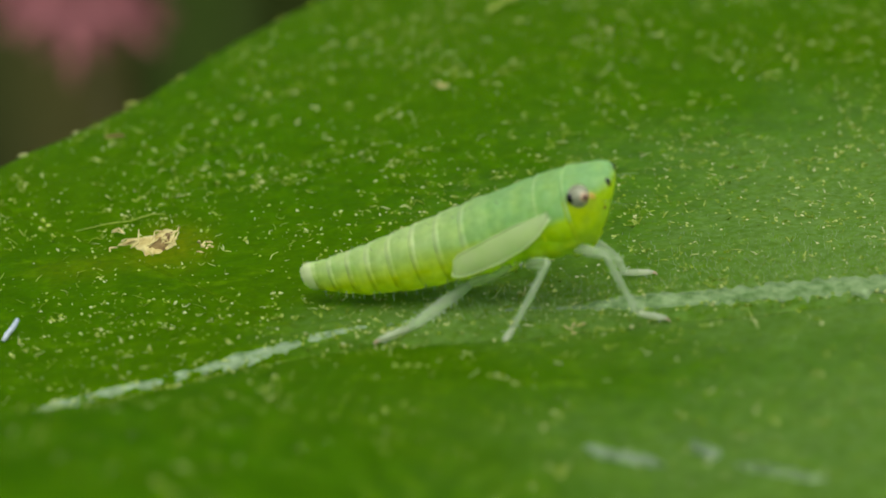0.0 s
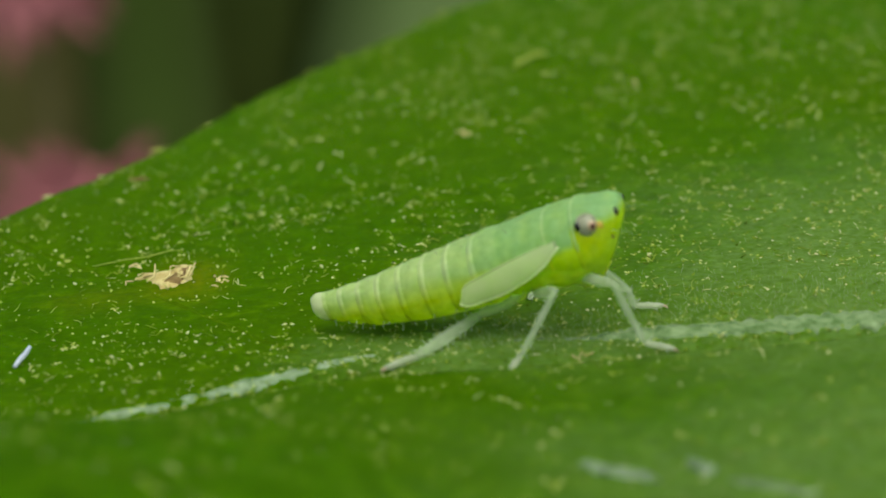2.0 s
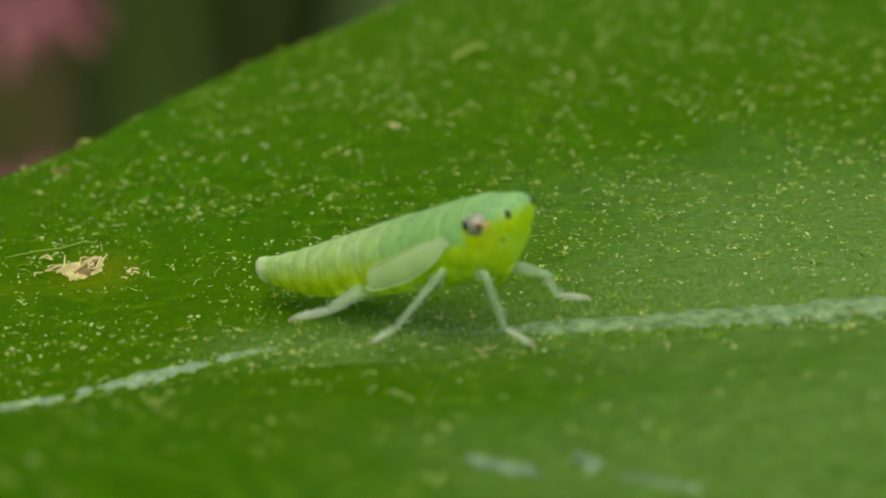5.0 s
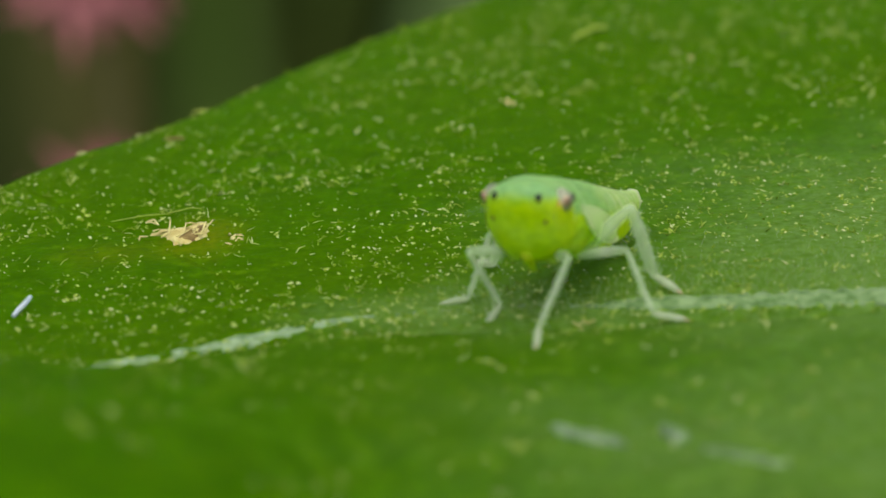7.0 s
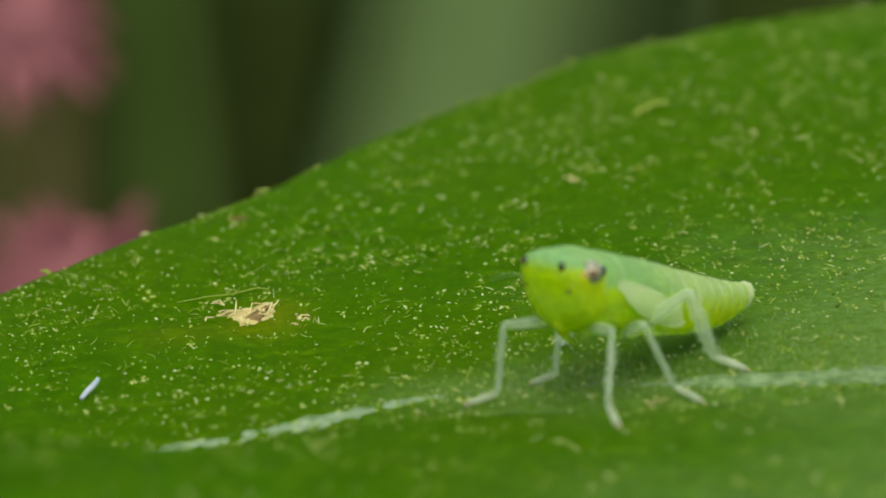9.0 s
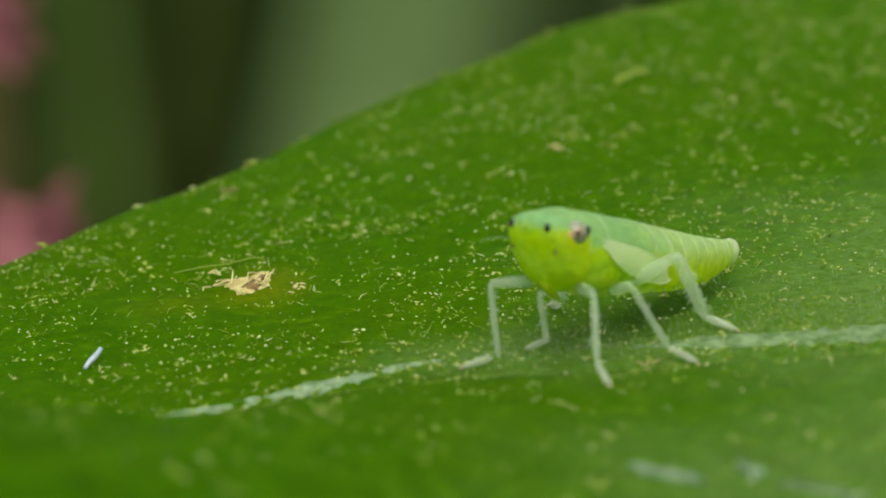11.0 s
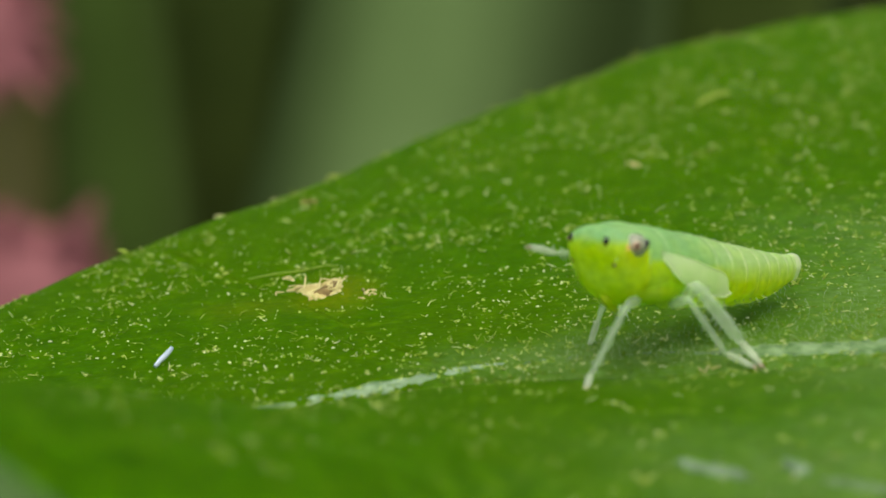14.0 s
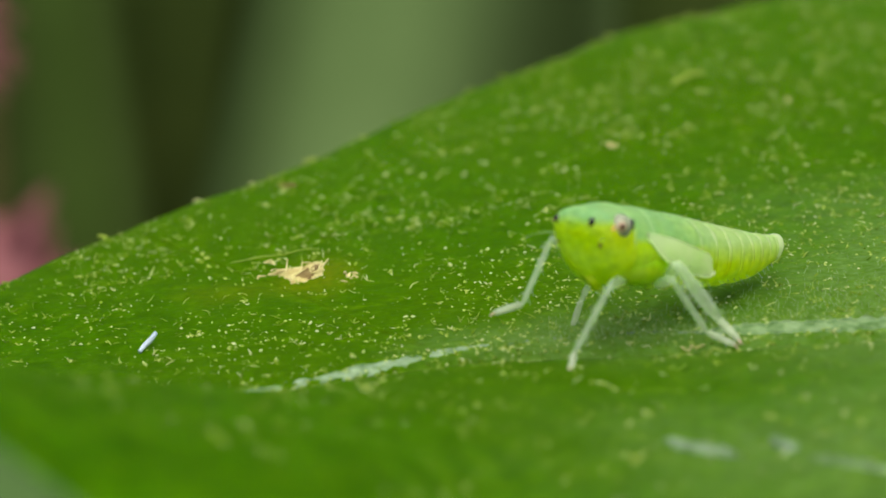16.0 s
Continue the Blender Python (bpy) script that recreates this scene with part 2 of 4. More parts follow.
    hsum = n.new("ShaderNodeMath")
    hsum.operation = "MULTIPLY_ADD"
    hsum.inputs[1].default_value = 1.6
    l.new(fine.outputs["Fac"], hsum.inputs[0])
    l.new(cells.outputs["Distance"], hsum.inputs[2])
    bump(n, l, b, hsum.outputs["Value"], 0.35, 0.00003)
    shell(m, n, l, b, (0.42, 0.80, 0.01), 0.28)
    return m


def speckled(name, dark, light, scale, rough=0.6, sss=0.0, relief=0.3, spec=0.3, skin=0.0, clear=0.0):
    m, n, l, b = principled(name, light, rough, Specular_IOR_Level=spec)
    t = noise_tex(n, l, scale, 4.0, 0.6)
    r = ramp(n, l, t.outputs["Fac"], [(0.3, dark), (0.7, light)])
    l.new(r.outputs["Color"], b.inputs["Base Color"])
    bump(n, l, b, t.outputs["Fac"], relief, 0.00004)
    if skin:
        shell(m, n, l, b, r.outputs["Color"], skin, clear)
    if sss:
        b.inputs["Subsurface Weight"].default_value = sss
        b.inputs["Subsurface Radius"].default_value = (0.6, 1.0, 0.25)
        b.inputs["Subsurface Scale"].default_value = 0.00025
    return m


def cuticle(name, belly, flank, back, low, high, fore_back=None, rough=0.4, through_skin=0.42, stops=(0.35, 0.62, 1.0)):
    """Soft insect skin: yellow-green belly, paler flank, green back that turns to fore_back towards the thorax (heights in mm on the body)."""
    m, n, l, b = principled(name, flank, rough)
    tc = n.new("ShaderNodeTexCoord")
    sep = n.new("ShaderNodeSeparateXYZ")
    l.new(tc.outputs["Object"], sep.inputs["Vector"])
    wob = noise_tex(n, l, 1800.0, 3.0)

    def ranged(socket, a, c):
        mm = n.new("ShaderNodeMath")
        mm.operation = "MULTIPLY_ADD"
        mm.inputs[1].default_value = 0.00016
        l.new(wob.outputs["Fac"], mm.inputs[0])
        l.new(socket, mm.inputs[2])
        rng = n.new("ShaderNodeMapRange")
        rng.interpolation_type = "SMOOTHSTEP"
        rng.inputs["From Min"].default_value = (a + 0.08) * MM
        rng.inputs["From Max"].default_value = (c + 0.08) * MM
        l.new(mm.outputs["Value"], rng.inputs["Value"])
        return rng.outputs["Result"]

    up = ranged(sep.outputs["Z"], low, high)
    col = ramp(n, l, up, [(0.0, belly), (stops[0], belly), (stops[1], flank), (stops[2], back)]).outputs["Color"]
    if fore_back:
        fore = ramp(n, l, up, [(0.0, belly), (0.64, belly), (0.79, fore_back), (1.0, fore_back)]).outputs["Color"]
        col = mix(n, l, ranged(sep.outputs["X"], -0.9, 0.35), col, fore)
    blotch = noise_tex(n, l, 4200.0, 3.0, 0.6)
    milky = ramp(n, l, blotch.outputs["Fac"], [(0.42, (0, 0, 0)), (0.72, (0.36, 0.36, 0.36))])
    col = mix(n, l, milky.outputs["Color"], col, (0.70, 0.88, 0.20))
    fine = noise_tex(n, l, 9000.0, 4.0)
    tint = ramp(n, l, fine.outputs["Fac"], [(0.3, (0.76, 0.84, 0.70)), (0.7, (1, 1, 1))])
    mul = n.new("ShaderNodeMix")
    mul.data_type, mul.blend_type = "RGBA", "MULTIPLY"
    mul.inputs[0].default_value = 1.0
    l.new(col, mul.inputs[6])
    l.new(tint.outputs["Color"], mul.inputs[7])
    l.new(mul.outputs[2], b.inputs["Base Color"])
    bump(n, l, b, fine.outputs["Fac"], 0.4, 0.00004)
    b.inputs["Specular IOR Level"].default_value = 0.3
    shell(m, n, l, b, mul.outputs[2], through_skin)
    return m


def blade_faded(name, edge, middle, half, shift=0.001):
    """A grass blade whose pale middle fades to its margins in colour, adding to its blur (half width in metres)."""
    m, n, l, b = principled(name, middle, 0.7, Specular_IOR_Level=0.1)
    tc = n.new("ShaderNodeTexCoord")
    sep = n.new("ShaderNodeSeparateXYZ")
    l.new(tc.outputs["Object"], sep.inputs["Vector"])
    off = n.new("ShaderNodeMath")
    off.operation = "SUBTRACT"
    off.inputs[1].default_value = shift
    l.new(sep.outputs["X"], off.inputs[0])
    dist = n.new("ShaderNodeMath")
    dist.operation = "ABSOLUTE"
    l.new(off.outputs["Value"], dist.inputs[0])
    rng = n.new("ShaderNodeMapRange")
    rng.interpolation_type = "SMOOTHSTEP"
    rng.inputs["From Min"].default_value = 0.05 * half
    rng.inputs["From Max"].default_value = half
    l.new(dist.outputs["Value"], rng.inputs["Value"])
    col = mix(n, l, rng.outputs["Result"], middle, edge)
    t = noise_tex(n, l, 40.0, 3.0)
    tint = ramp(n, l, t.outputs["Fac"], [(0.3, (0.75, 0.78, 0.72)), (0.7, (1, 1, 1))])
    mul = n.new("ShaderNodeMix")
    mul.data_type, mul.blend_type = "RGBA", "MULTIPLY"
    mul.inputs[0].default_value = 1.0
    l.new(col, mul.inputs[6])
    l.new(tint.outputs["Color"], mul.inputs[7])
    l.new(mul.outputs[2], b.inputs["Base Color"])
    return m


def hair_material():
    """Dull to pale straw-green, each speck with a tone of its own."""
    m, n, l, b = principled("hair_pale", (0.3, 0.4, 0.1), 0.5, Specular_IOR_Level=0.05)
    geo = n.new("ShaderNodeNewGeometry")
    r = ramp(n, l, geo.outputs["Random Per Island"], [(0.0, (0.11, 0.21, 0.006)), (0.35, (0.23, 0.36, 0.02)), (0.75, (0.43, 0.54, 0.10)), (1.0, (0.66, 0.70, 0.31))])
    l.new(r.outputs["Color"], b.inputs["Base Color"])
    shell(m, n, l, b, r.outputs["Color"], 0.2)
    return m


def vein_material():
    """Whitish where the rib is bare towards the tip, duller and greener where fuzz covers it."""
    m, n, l, b = principled("vein_pale", (0.3, 0.42, 0.2), 0.7, Specular_IOR_Level=0.2)
    t = noise_tex(n, l, 5200.0, 4.0, 0.6)
    bare = ramp(n, l, t.outputs["Fac"], [(0.3, (0.10, 0.20, 0.06)), (0.7, (0.38, 0.51, 0.30))])
    dull = ramp(n, l, t.outputs["Fac"], [(0.3, (0.06, 0.15, 0.02)), (0.7, (0.29, 0.42, 0.19))])
    sep = n.new("ShaderNodeSeparateXYZ")
    l.new(n.new("ShaderNodeTexCoord").outputs["Object"], sep.inputs["Vector"])
    rng = n.new("ShaderNodeMapRange")
    rng.inputs["From Min"].default_value, rng.inputs["From Max"].default_value = 0.0, 0.003
    l.new(sep.outputs["X"], rng.inputs["Value"])
    col = mix(n, l, rng.outputs["Result"], bare.outputs["Color"], dull.outputs["Color"])
    l.new(col, b.inputs["Base Color"])
    bump(n, l, b, t.outputs["Fac"], 0.8, 0.00004)
    shell(m, n, l, b, col, 0.1, 0.10)
    return m


LEAF = leaf_material()
UNDERSIDE = speckled("leaf_underside", (0.26, 0.46, 0.06), (0.34, 0.54, 0.10), 900.0, 0.7, 0.0, 0.3, 0.05, skin=0.6)
VEIN = vein_material()
SIDEVEIN = speckled("side_vein", (0.13, 0.25, 0.002), (0.19, 0.31, 0.008), 1500.0, 0.6, 0.0, 0.4, spec=0.0, skin=0.3, clear=0.82)
HAIR = hair_material()
FUZZ = speckled("fuzz_whitish", (0.36, 0.55, 0.14), (0.62, 0.76, 0.36), 700.0, 0.6, skin=0.5, clear=0.35)
DRY = speckled("dry_tissue", (0.42, 0.34, 0.10), (0.68, 0.63, 0.27), 5200.0, 0.7, relief=0.8)
BROWNED = speckled("brown_tissue", (0.10, 0.06, 0.015), (0.26, 0.19, 0.06), 6000.0, 0.8)
SCAR = speckled("scar_waxy", (0.11, 0.20, 0.075), (0.22, 0.31, 0.17), 2500.0, 0.5)
FIBRE = speckled("fibre_white", (0.34, 0.43, 0.47), (0.56, 0.62, 0.65), 4000.0, 0.5)
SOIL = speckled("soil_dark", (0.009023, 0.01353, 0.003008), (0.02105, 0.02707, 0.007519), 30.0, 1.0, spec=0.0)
PETAL = speckled("petal_pink", (0.31, 0.115, 0.118), (0.43, 0.168, 0.172), 80.0, 0.7, spec=0.1)
BLADE_PALE = blade_faded("blade_pale", (0.036, 0.058, 0.014), (0.190, 0.290, 0.094), 0.020)
# shade behind the leaf is put into the dark, mid and shade colours
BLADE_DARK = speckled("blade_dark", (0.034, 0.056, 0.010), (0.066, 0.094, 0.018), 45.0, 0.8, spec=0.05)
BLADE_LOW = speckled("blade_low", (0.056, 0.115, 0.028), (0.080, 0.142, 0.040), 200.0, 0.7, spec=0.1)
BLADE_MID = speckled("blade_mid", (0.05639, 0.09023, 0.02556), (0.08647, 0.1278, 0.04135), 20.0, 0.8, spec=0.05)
BLADE_SHADE = blade_faded("blade_shade", (0.044, 0.068, 0.013), (0.060, 0.104, 0.016), 0.0088, 0.0013)
BLADE_SHADE_THIN = blade_faded("blade_shade_thin", (0.044, 0.068, 0.013), (0.060, 0.092, 0.024), 0.006, 0.0047)
BLADE_SHADE_BROAD = blade_faded("blade_shade_broad", (0.040, 0.064, 0.014), (0.050, 0.080, 0.020), 0.008)
BLADE_OLIVE = blade_faded("blade_olive", (0.056, 0.080, 0.020), (0.120, 0.118, 0.034), 0.016, 0.0)
STALK = speckled("stalk_olive", (0.10, 0.10, 0.036), (0.144, 0.131, 0.054), 12.0, 0.8, spec=0.05)
ABDOMEN = cuticle("skin_abdomen", (0.79, 0.90, 0.004), (0.73, 0.88, 0.16), (0.70, 0.88, 0.40), -0.46, 0.30, (0.48, 0.77, 0.32), through_skin=0.6, stops=(0.38, 0.60, 0.86))
RIDGE = cuticle("skin_ridge", (0.83, 0.905, 0.006), (0.82, 0.91, 0.28), (0.84, 0.93, 0.56), -0.46, 0.30, (0.66, 0.87, 0.46), through_skin=0.6, stops=(0.38, 0.60, 0.86))
THORAX = cuticle("skin_thorax", (0.74, 0.91, 0.002), (0.62, 0.86, 0.02), (0.46, 0.75, 0.32), -0.42, 0.36, (0.46, 0.75, 0.32), through_skin=0.6)
FLANK = cuticle("skin_flank", (0.76, 0.91, 0.004), (0.64, 0.89, 0.002), (0.64, 0.88, 0.03), -0.46, 0.10, through_skin=0.6, stops=(0.25, 0.5, 1.0))
HEADSKIN = cuticle("skin_head", (0.77, 0.90, 0.002), (0.70, 0.88, 0.006), (0.44, 0.75, 0.36), -0.38, 0.47, through_skin=0.6, stops=(0.70, 0.80, 0.92))
PAD = speckled("wing_pad", (0.72, 0.91, 0.38), (0.91, 0.97, 0.64), 1500.0, 0.3, 0.0, 0.15, skin=0.45, clear=0.30)
HIPSKIN = speckled("hip_yellowish", (0.72, 0.90, 0.05), (0.80, 0.94, 0.16), 3000.0, 0.4, 0.0, 0.1, skin=0.5)
PADRIM = speckled("wing_pad_rim", (0.78, 0.90, 0.44), (0.88, 0.95, 0.60), 3000.0, 0.3, 0.0, 0.1, skin=0.4)
LEGSKIN = speckled("leg_pale", (0.66, 0.85, 0.50), (0.88, 0.98, 0.76), 5000.0, 0.28, 0.0, 0.2, skin=0.5, clear=0.66)
CLAWSKIN = speckled("claw_brown", (0.30, 0.22, 0.12), (0.52, 0.42, 0.26), 8000.0, 0.4)
FOOTSKIN = speckled("foot_pale", (0.56, 0.66, 0.42), (0.82, 0.90, 0.66), 6000.0, 0.35, 0.0, 0.15, skin=0.4, clear=0.50)
TAILSKIN = speckled("tail_pale", (0.70, 0.86, 0.34), (0.88, 0.94, 0.64), 4000.0, 0.3, 0.0, 0.1, skin=0.55, clear=0.15)
BLACK, *_ = principled("dot_black", (0.006, 0.007, 0.006), 0.25)
EYEWHITE = speckled("eye_pale", (0.19, 0.22, 0.12), (0.36, 0.38, 0.26), 9000.0, 0.3, 0.0, 0.05)
EYERIM = speckled("eye_ring", (0.40, 0.28, 0.16), (0.56, 0.44, 0.28), 12000.0, 0.35, 0.0, 0.05)
EYEBROWN = speckled("eye_brown", (0.06, 0.03, 0.018), (0.16, 0.08, 0.04), 12000.0, 0.35, 0.0, 0.05)
ORANGE = speckled("cheek_orange", (0.52, 0.40, 0.05), (0.60, 0.38, 0.10), 9000.0, 0.4, 0.0, 0.05)

# ------------------------------------------------------------------ leaf
FAR_EDGE = [(-10, -6.0), (-8, -2.2), (-6.35, 0.9), (-4.6, 3.6), (-2.5, 6.4), (-0.6, 9.75), (1, 11.85), (2.84, 14.2), (5.5, 15.9),
            (9, 17.2), (16, 18), (26, 15), (38, 9), (48, 0), (52, -4)]
NEAR_EDGE = [(-10, -6.5), (-7, -6.6), (-5.6, -8.5), (-5.0, -11.0), (-4.5, -12.8), (-3.5, -14.2), (-1.5, -15.2), (2, -16.5), (6, -18), (16, -21), (26, -20), (38, -14), (48, -7), (52, -4.4)]
MIDRIB = [(-10, -6.2), (-6, -5.35), (-3.9, -4.84), (-3.02, -4.47), (-2.11, -4.15), (-1.39, -3.85), (-0.85, -3.64), (-0.21, -3.4),
          (0.6, -3.32), (1.6, -3.3), (3.19, -3.4), (4.71, -3.45), (6, -3.5), (12, -3.6), (30, -3.9), (52, -4.2)]
CREASE_OFF = [(-10, 0.2), (-4, 0.3), (-1.4, 0.3), (0.4, 0.65), (1.6, 0.85), (3.3, 0.7), (6, 0.5), (52, 0.4)]
NEAR_RISE = [(-10, 1.5), (-5, 1.75), (-3, 1.72), (-2.0, 1.62), (-1.3, 1.2), (1, 0.8), (6, 0.75), (52, 0.6)]

FOLD = [(-10, 0.5), (-7, 2.2), (-5, 3.4), (-3.9, 3.05), (-3.4, 2.78), (-2.75, 2.4), (-1.9, 2.0), (-1.05, 1.65), (0.3, 1.4)]  # crest of the raised near half at the tip


SIDE_VEINS = [(-3.7, 0.80), (-0.45, 0.67), (2.5, 0.42), (5.95, 0.18), (9.4, 0.15)]  # where each leaves the midrib, and its slant


def side_vein_x(root, slant, y):
    """A side vein runs from the midrib out and forward, towards the tip."""
    v = y + 3.4
    return root - slant * v - 0.008 * v * v


def leaf_z(x, y, groove=True):
    """Height of the upper leaf surface in millimetres."""
    s = smooth(MIDRIB, x) - lin(CREASE_OFF, x) - y
    wave = 0.05 * noise.noise(Vector((x * 0.35, y * 0.35, 3.1))) + 0.02 * noise.noise(Vector((x * 1.3, y * 1.3, 7.7)))
    z = wave
    if s > 0:
        low = smooth(NEAR_RISE, x) * (1 - math.exp(-s / 3.0)) - 0.012 * max(0.0, s - 4.5) ** 2
        w = max(0.0, min(1.0, (0.4 - x) / 1.5))
        w = w * w * (3 - 2 * w)
        if w:
            high = smooth(FOLD, x) * math.sin(math.pi / 2 * min(1.0, s / 8.4)) - 0.05 * max(0.0, s - 8.4) ** 2
            low = low * (1 - w) + high * w
        z += low
    else:
        g = smooth(MIDRIB, x) - y
        if groove:
            z -= 0.24 * math.exp(-((g - lin(CREASE_OFF, x)) / 0.16) ** 2)
        if groove and y > -3.3:
            for root, slant in SIDE_VEINS:
                d = (x - side_vein_x(root, slant, y)) / 0.30
                if abs(d) < 3:
                    z -= 0.025 * math.exp(-d * d)
        far = max(0.0, smooth(FAR_EDGE, x) - y)
        z -= 0.08 * math.exp(-far / 0.5)
        z -= 0.0015 * max(0.0, x - 8) ** 2
    return z


def build_leaf():
    leaf = tagged(new("leaf"), "large bright green hairy leaf with a pale midrib", "leaf")
    nx, ny = 330, 230
    xs = [-10 + 26 * (i / 259) for i in range(260)] + [16 + 36 * (i / 70) for i in range(1, 71)]
    verts, faces = [], []
    for x in xs:
        y0, y1 = smooth(NEAR_EDGE, x), smooth(FAR_EDGE, x)
        y1 += 0.05 * noise.noise(Vector((x * 1.7, 0.3, 0.9)))
        for j in range(ny):
            y = y0 + (y1 - y0) * j / (ny - 1)
            verts.append((x, y, leaf_z(x, y)))
    half = len(verts)
    verts += [(x, y, leaf_z(x, y, False) - 0.03 - 0.25 * min(1.0, min(y - smooth(NEAR_EDGE, x), max(0.0, smooth(FAR_EDGE, x) - y)) / 1.2)) for x, y, z in verts]
    for i in range(nx - 1):
        for j in range(ny - 1):
            a, b = i * ny + j, (i + 1) * ny + j
            faces.append((a, b, b + 1, a + 1))
            faces.append((half + a, half + a + 1, half + b + 1, half + b))
    for i in range(nx - 1):
        a, b = i * ny, (i + 1) * ny
        faces.append((a, half + a, half + b, b))
        a, b = a + ny - 1, b + ny - 1
        faces.append((a, b, half + b, half + a))
    for j in range(ny - 1):
        faces.append((j, j + 1, half + j + 1, half + j))
        k = (nx - 1) * ny + j
        faces.append((k, half + k, half + k + 1, k + 1))
    blade = raw("blade", verts, faces, LEAF, leaf)
    blade.data.materials.append(UNDERSIDE)
    for poly in blade.data.polygons:
        if min(poly.vertices) >= half:
            poly.material_index = 1

    # midrib: a low rounded ridge of uneven width
    width = [(-10, 0.08), (-4, 0.12), (-2.3, 0.09), (-1.8, 0.08), (-1.3, 0.14), (-0.3, 0.12), (0.2, 0.07), (1.6, 0.05), (2.4, 0.08), (2.9, 0.20), (3.3, 0.24),
             (6, 0.26), (20, 0.4), (52, 0.6)]
    verts, faces = [], []
    xs = [-10 + 0.06 * i for i in range(430)] + [16 + 0.5 * i for i in range(73)]
    m = 9
    for x in xs:
        w = lin(width, x) * (1 + 0.35 * noise.noise(Vector((x * 2.5, 5, 1))) + 0.35 * noise.noise(Vector((x * 9.0, 2, 8))) + 0.22 * noise.noise(Vector((x * 23.0, 4, 3))))
        yc = smooth(MIDRIB, x) + 0.03 * noise.noise(Vector((x * 2.1, 9, 4)))
        for k in range(m):
            a = math.pi * k / (m - 1)
            y = yc + w * math.cos(a) * (1 + 0.4 * noise.noise(Vector((x * 14, k * 3.1, 6))))
            verts.append((x, y, leaf_z(x, y) - 0.02 + 0.24 * w * math.sin(a) + 0.022 * noise.noise(Vector((x * 9, y * 9, 2)))))
    for i in range(len(xs) - 1):
        for k in range(m - 1):
            a, b = i * m + k, (i + 1) * m + k
            faces.append((a, a + 1, b + 1, b))
    raw("midrib", verts, faces, VEIN, leaf, "pale raised midrib")
    tube("leaf_stalk", [(51.5, -4.2, leaf_z(51.5, -4.2)), (58, -4.2, -6), (66, -3, -60), (70, -1, -170), (71, 0, -302)], [0.6, 0.9, 1.1, 1.4, 1.8], VEIN, leaf, 10, "pale green stalk")
    for root, slant in SIDE_VEINS[1:2]:  # the one that passes the dry spot stands out
        verts, faces = [], []
        ys = [-3.1 + 0.12 * i for i in range(140)]
        ys = [y for y in ys if y < smooth(FAR_EDGE, side_vein_x(root, slant, y)) - 1.0 and side_vein_x(root, slant, y) > -8]
        for y in ys:
            xc = side_vein_x(root, slant, y) + 0.02 * noise.noise(Vector((y * 1.6, root, 2)))
            w = 0.075 * (1 + 0.6 * noise.noise(Vector((y * 3.0, root, 5))))
            for k in range(5):
                x = xc + w * (k / 2 - 1)
                verts.append((x, y, leaf_z(x, y) - 0.006 + 0.014 * math.sin(math.pi * k / 4)))
        for i in range(len(ys) - 1):
            for k in range(4):
                a = i * 5 + k
                faces.append((a, a + 1, a + 6, a + 5))
        raw("side_vein", verts, faces, SIDEVEIN, leaf, "faint yellowish side vein")
    return leaf


leaf = build_leaf()


def hair_into(v, f, x, y, length, lean, turn, r, curl=0.3):
    z = leaf_z(x, y) - 0.01
    d = Vector((math.cos(turn) * math.sin(lean), math.sin(turn) * math.sin(lean), math.cos(lean)))
    side = Vector((-d.y, d.x, 0.2))
    p = Vector((x, y, z))
    pts = [p, p + d * length * 0.5 + side * curl * length * 0.2, p + d * length + side * curl * length * 0.05 - Vector((0, 0, 0.12 * length))]
    tube_into(v, f, pts, [r, r * 0.85, r * 0.3], 5)


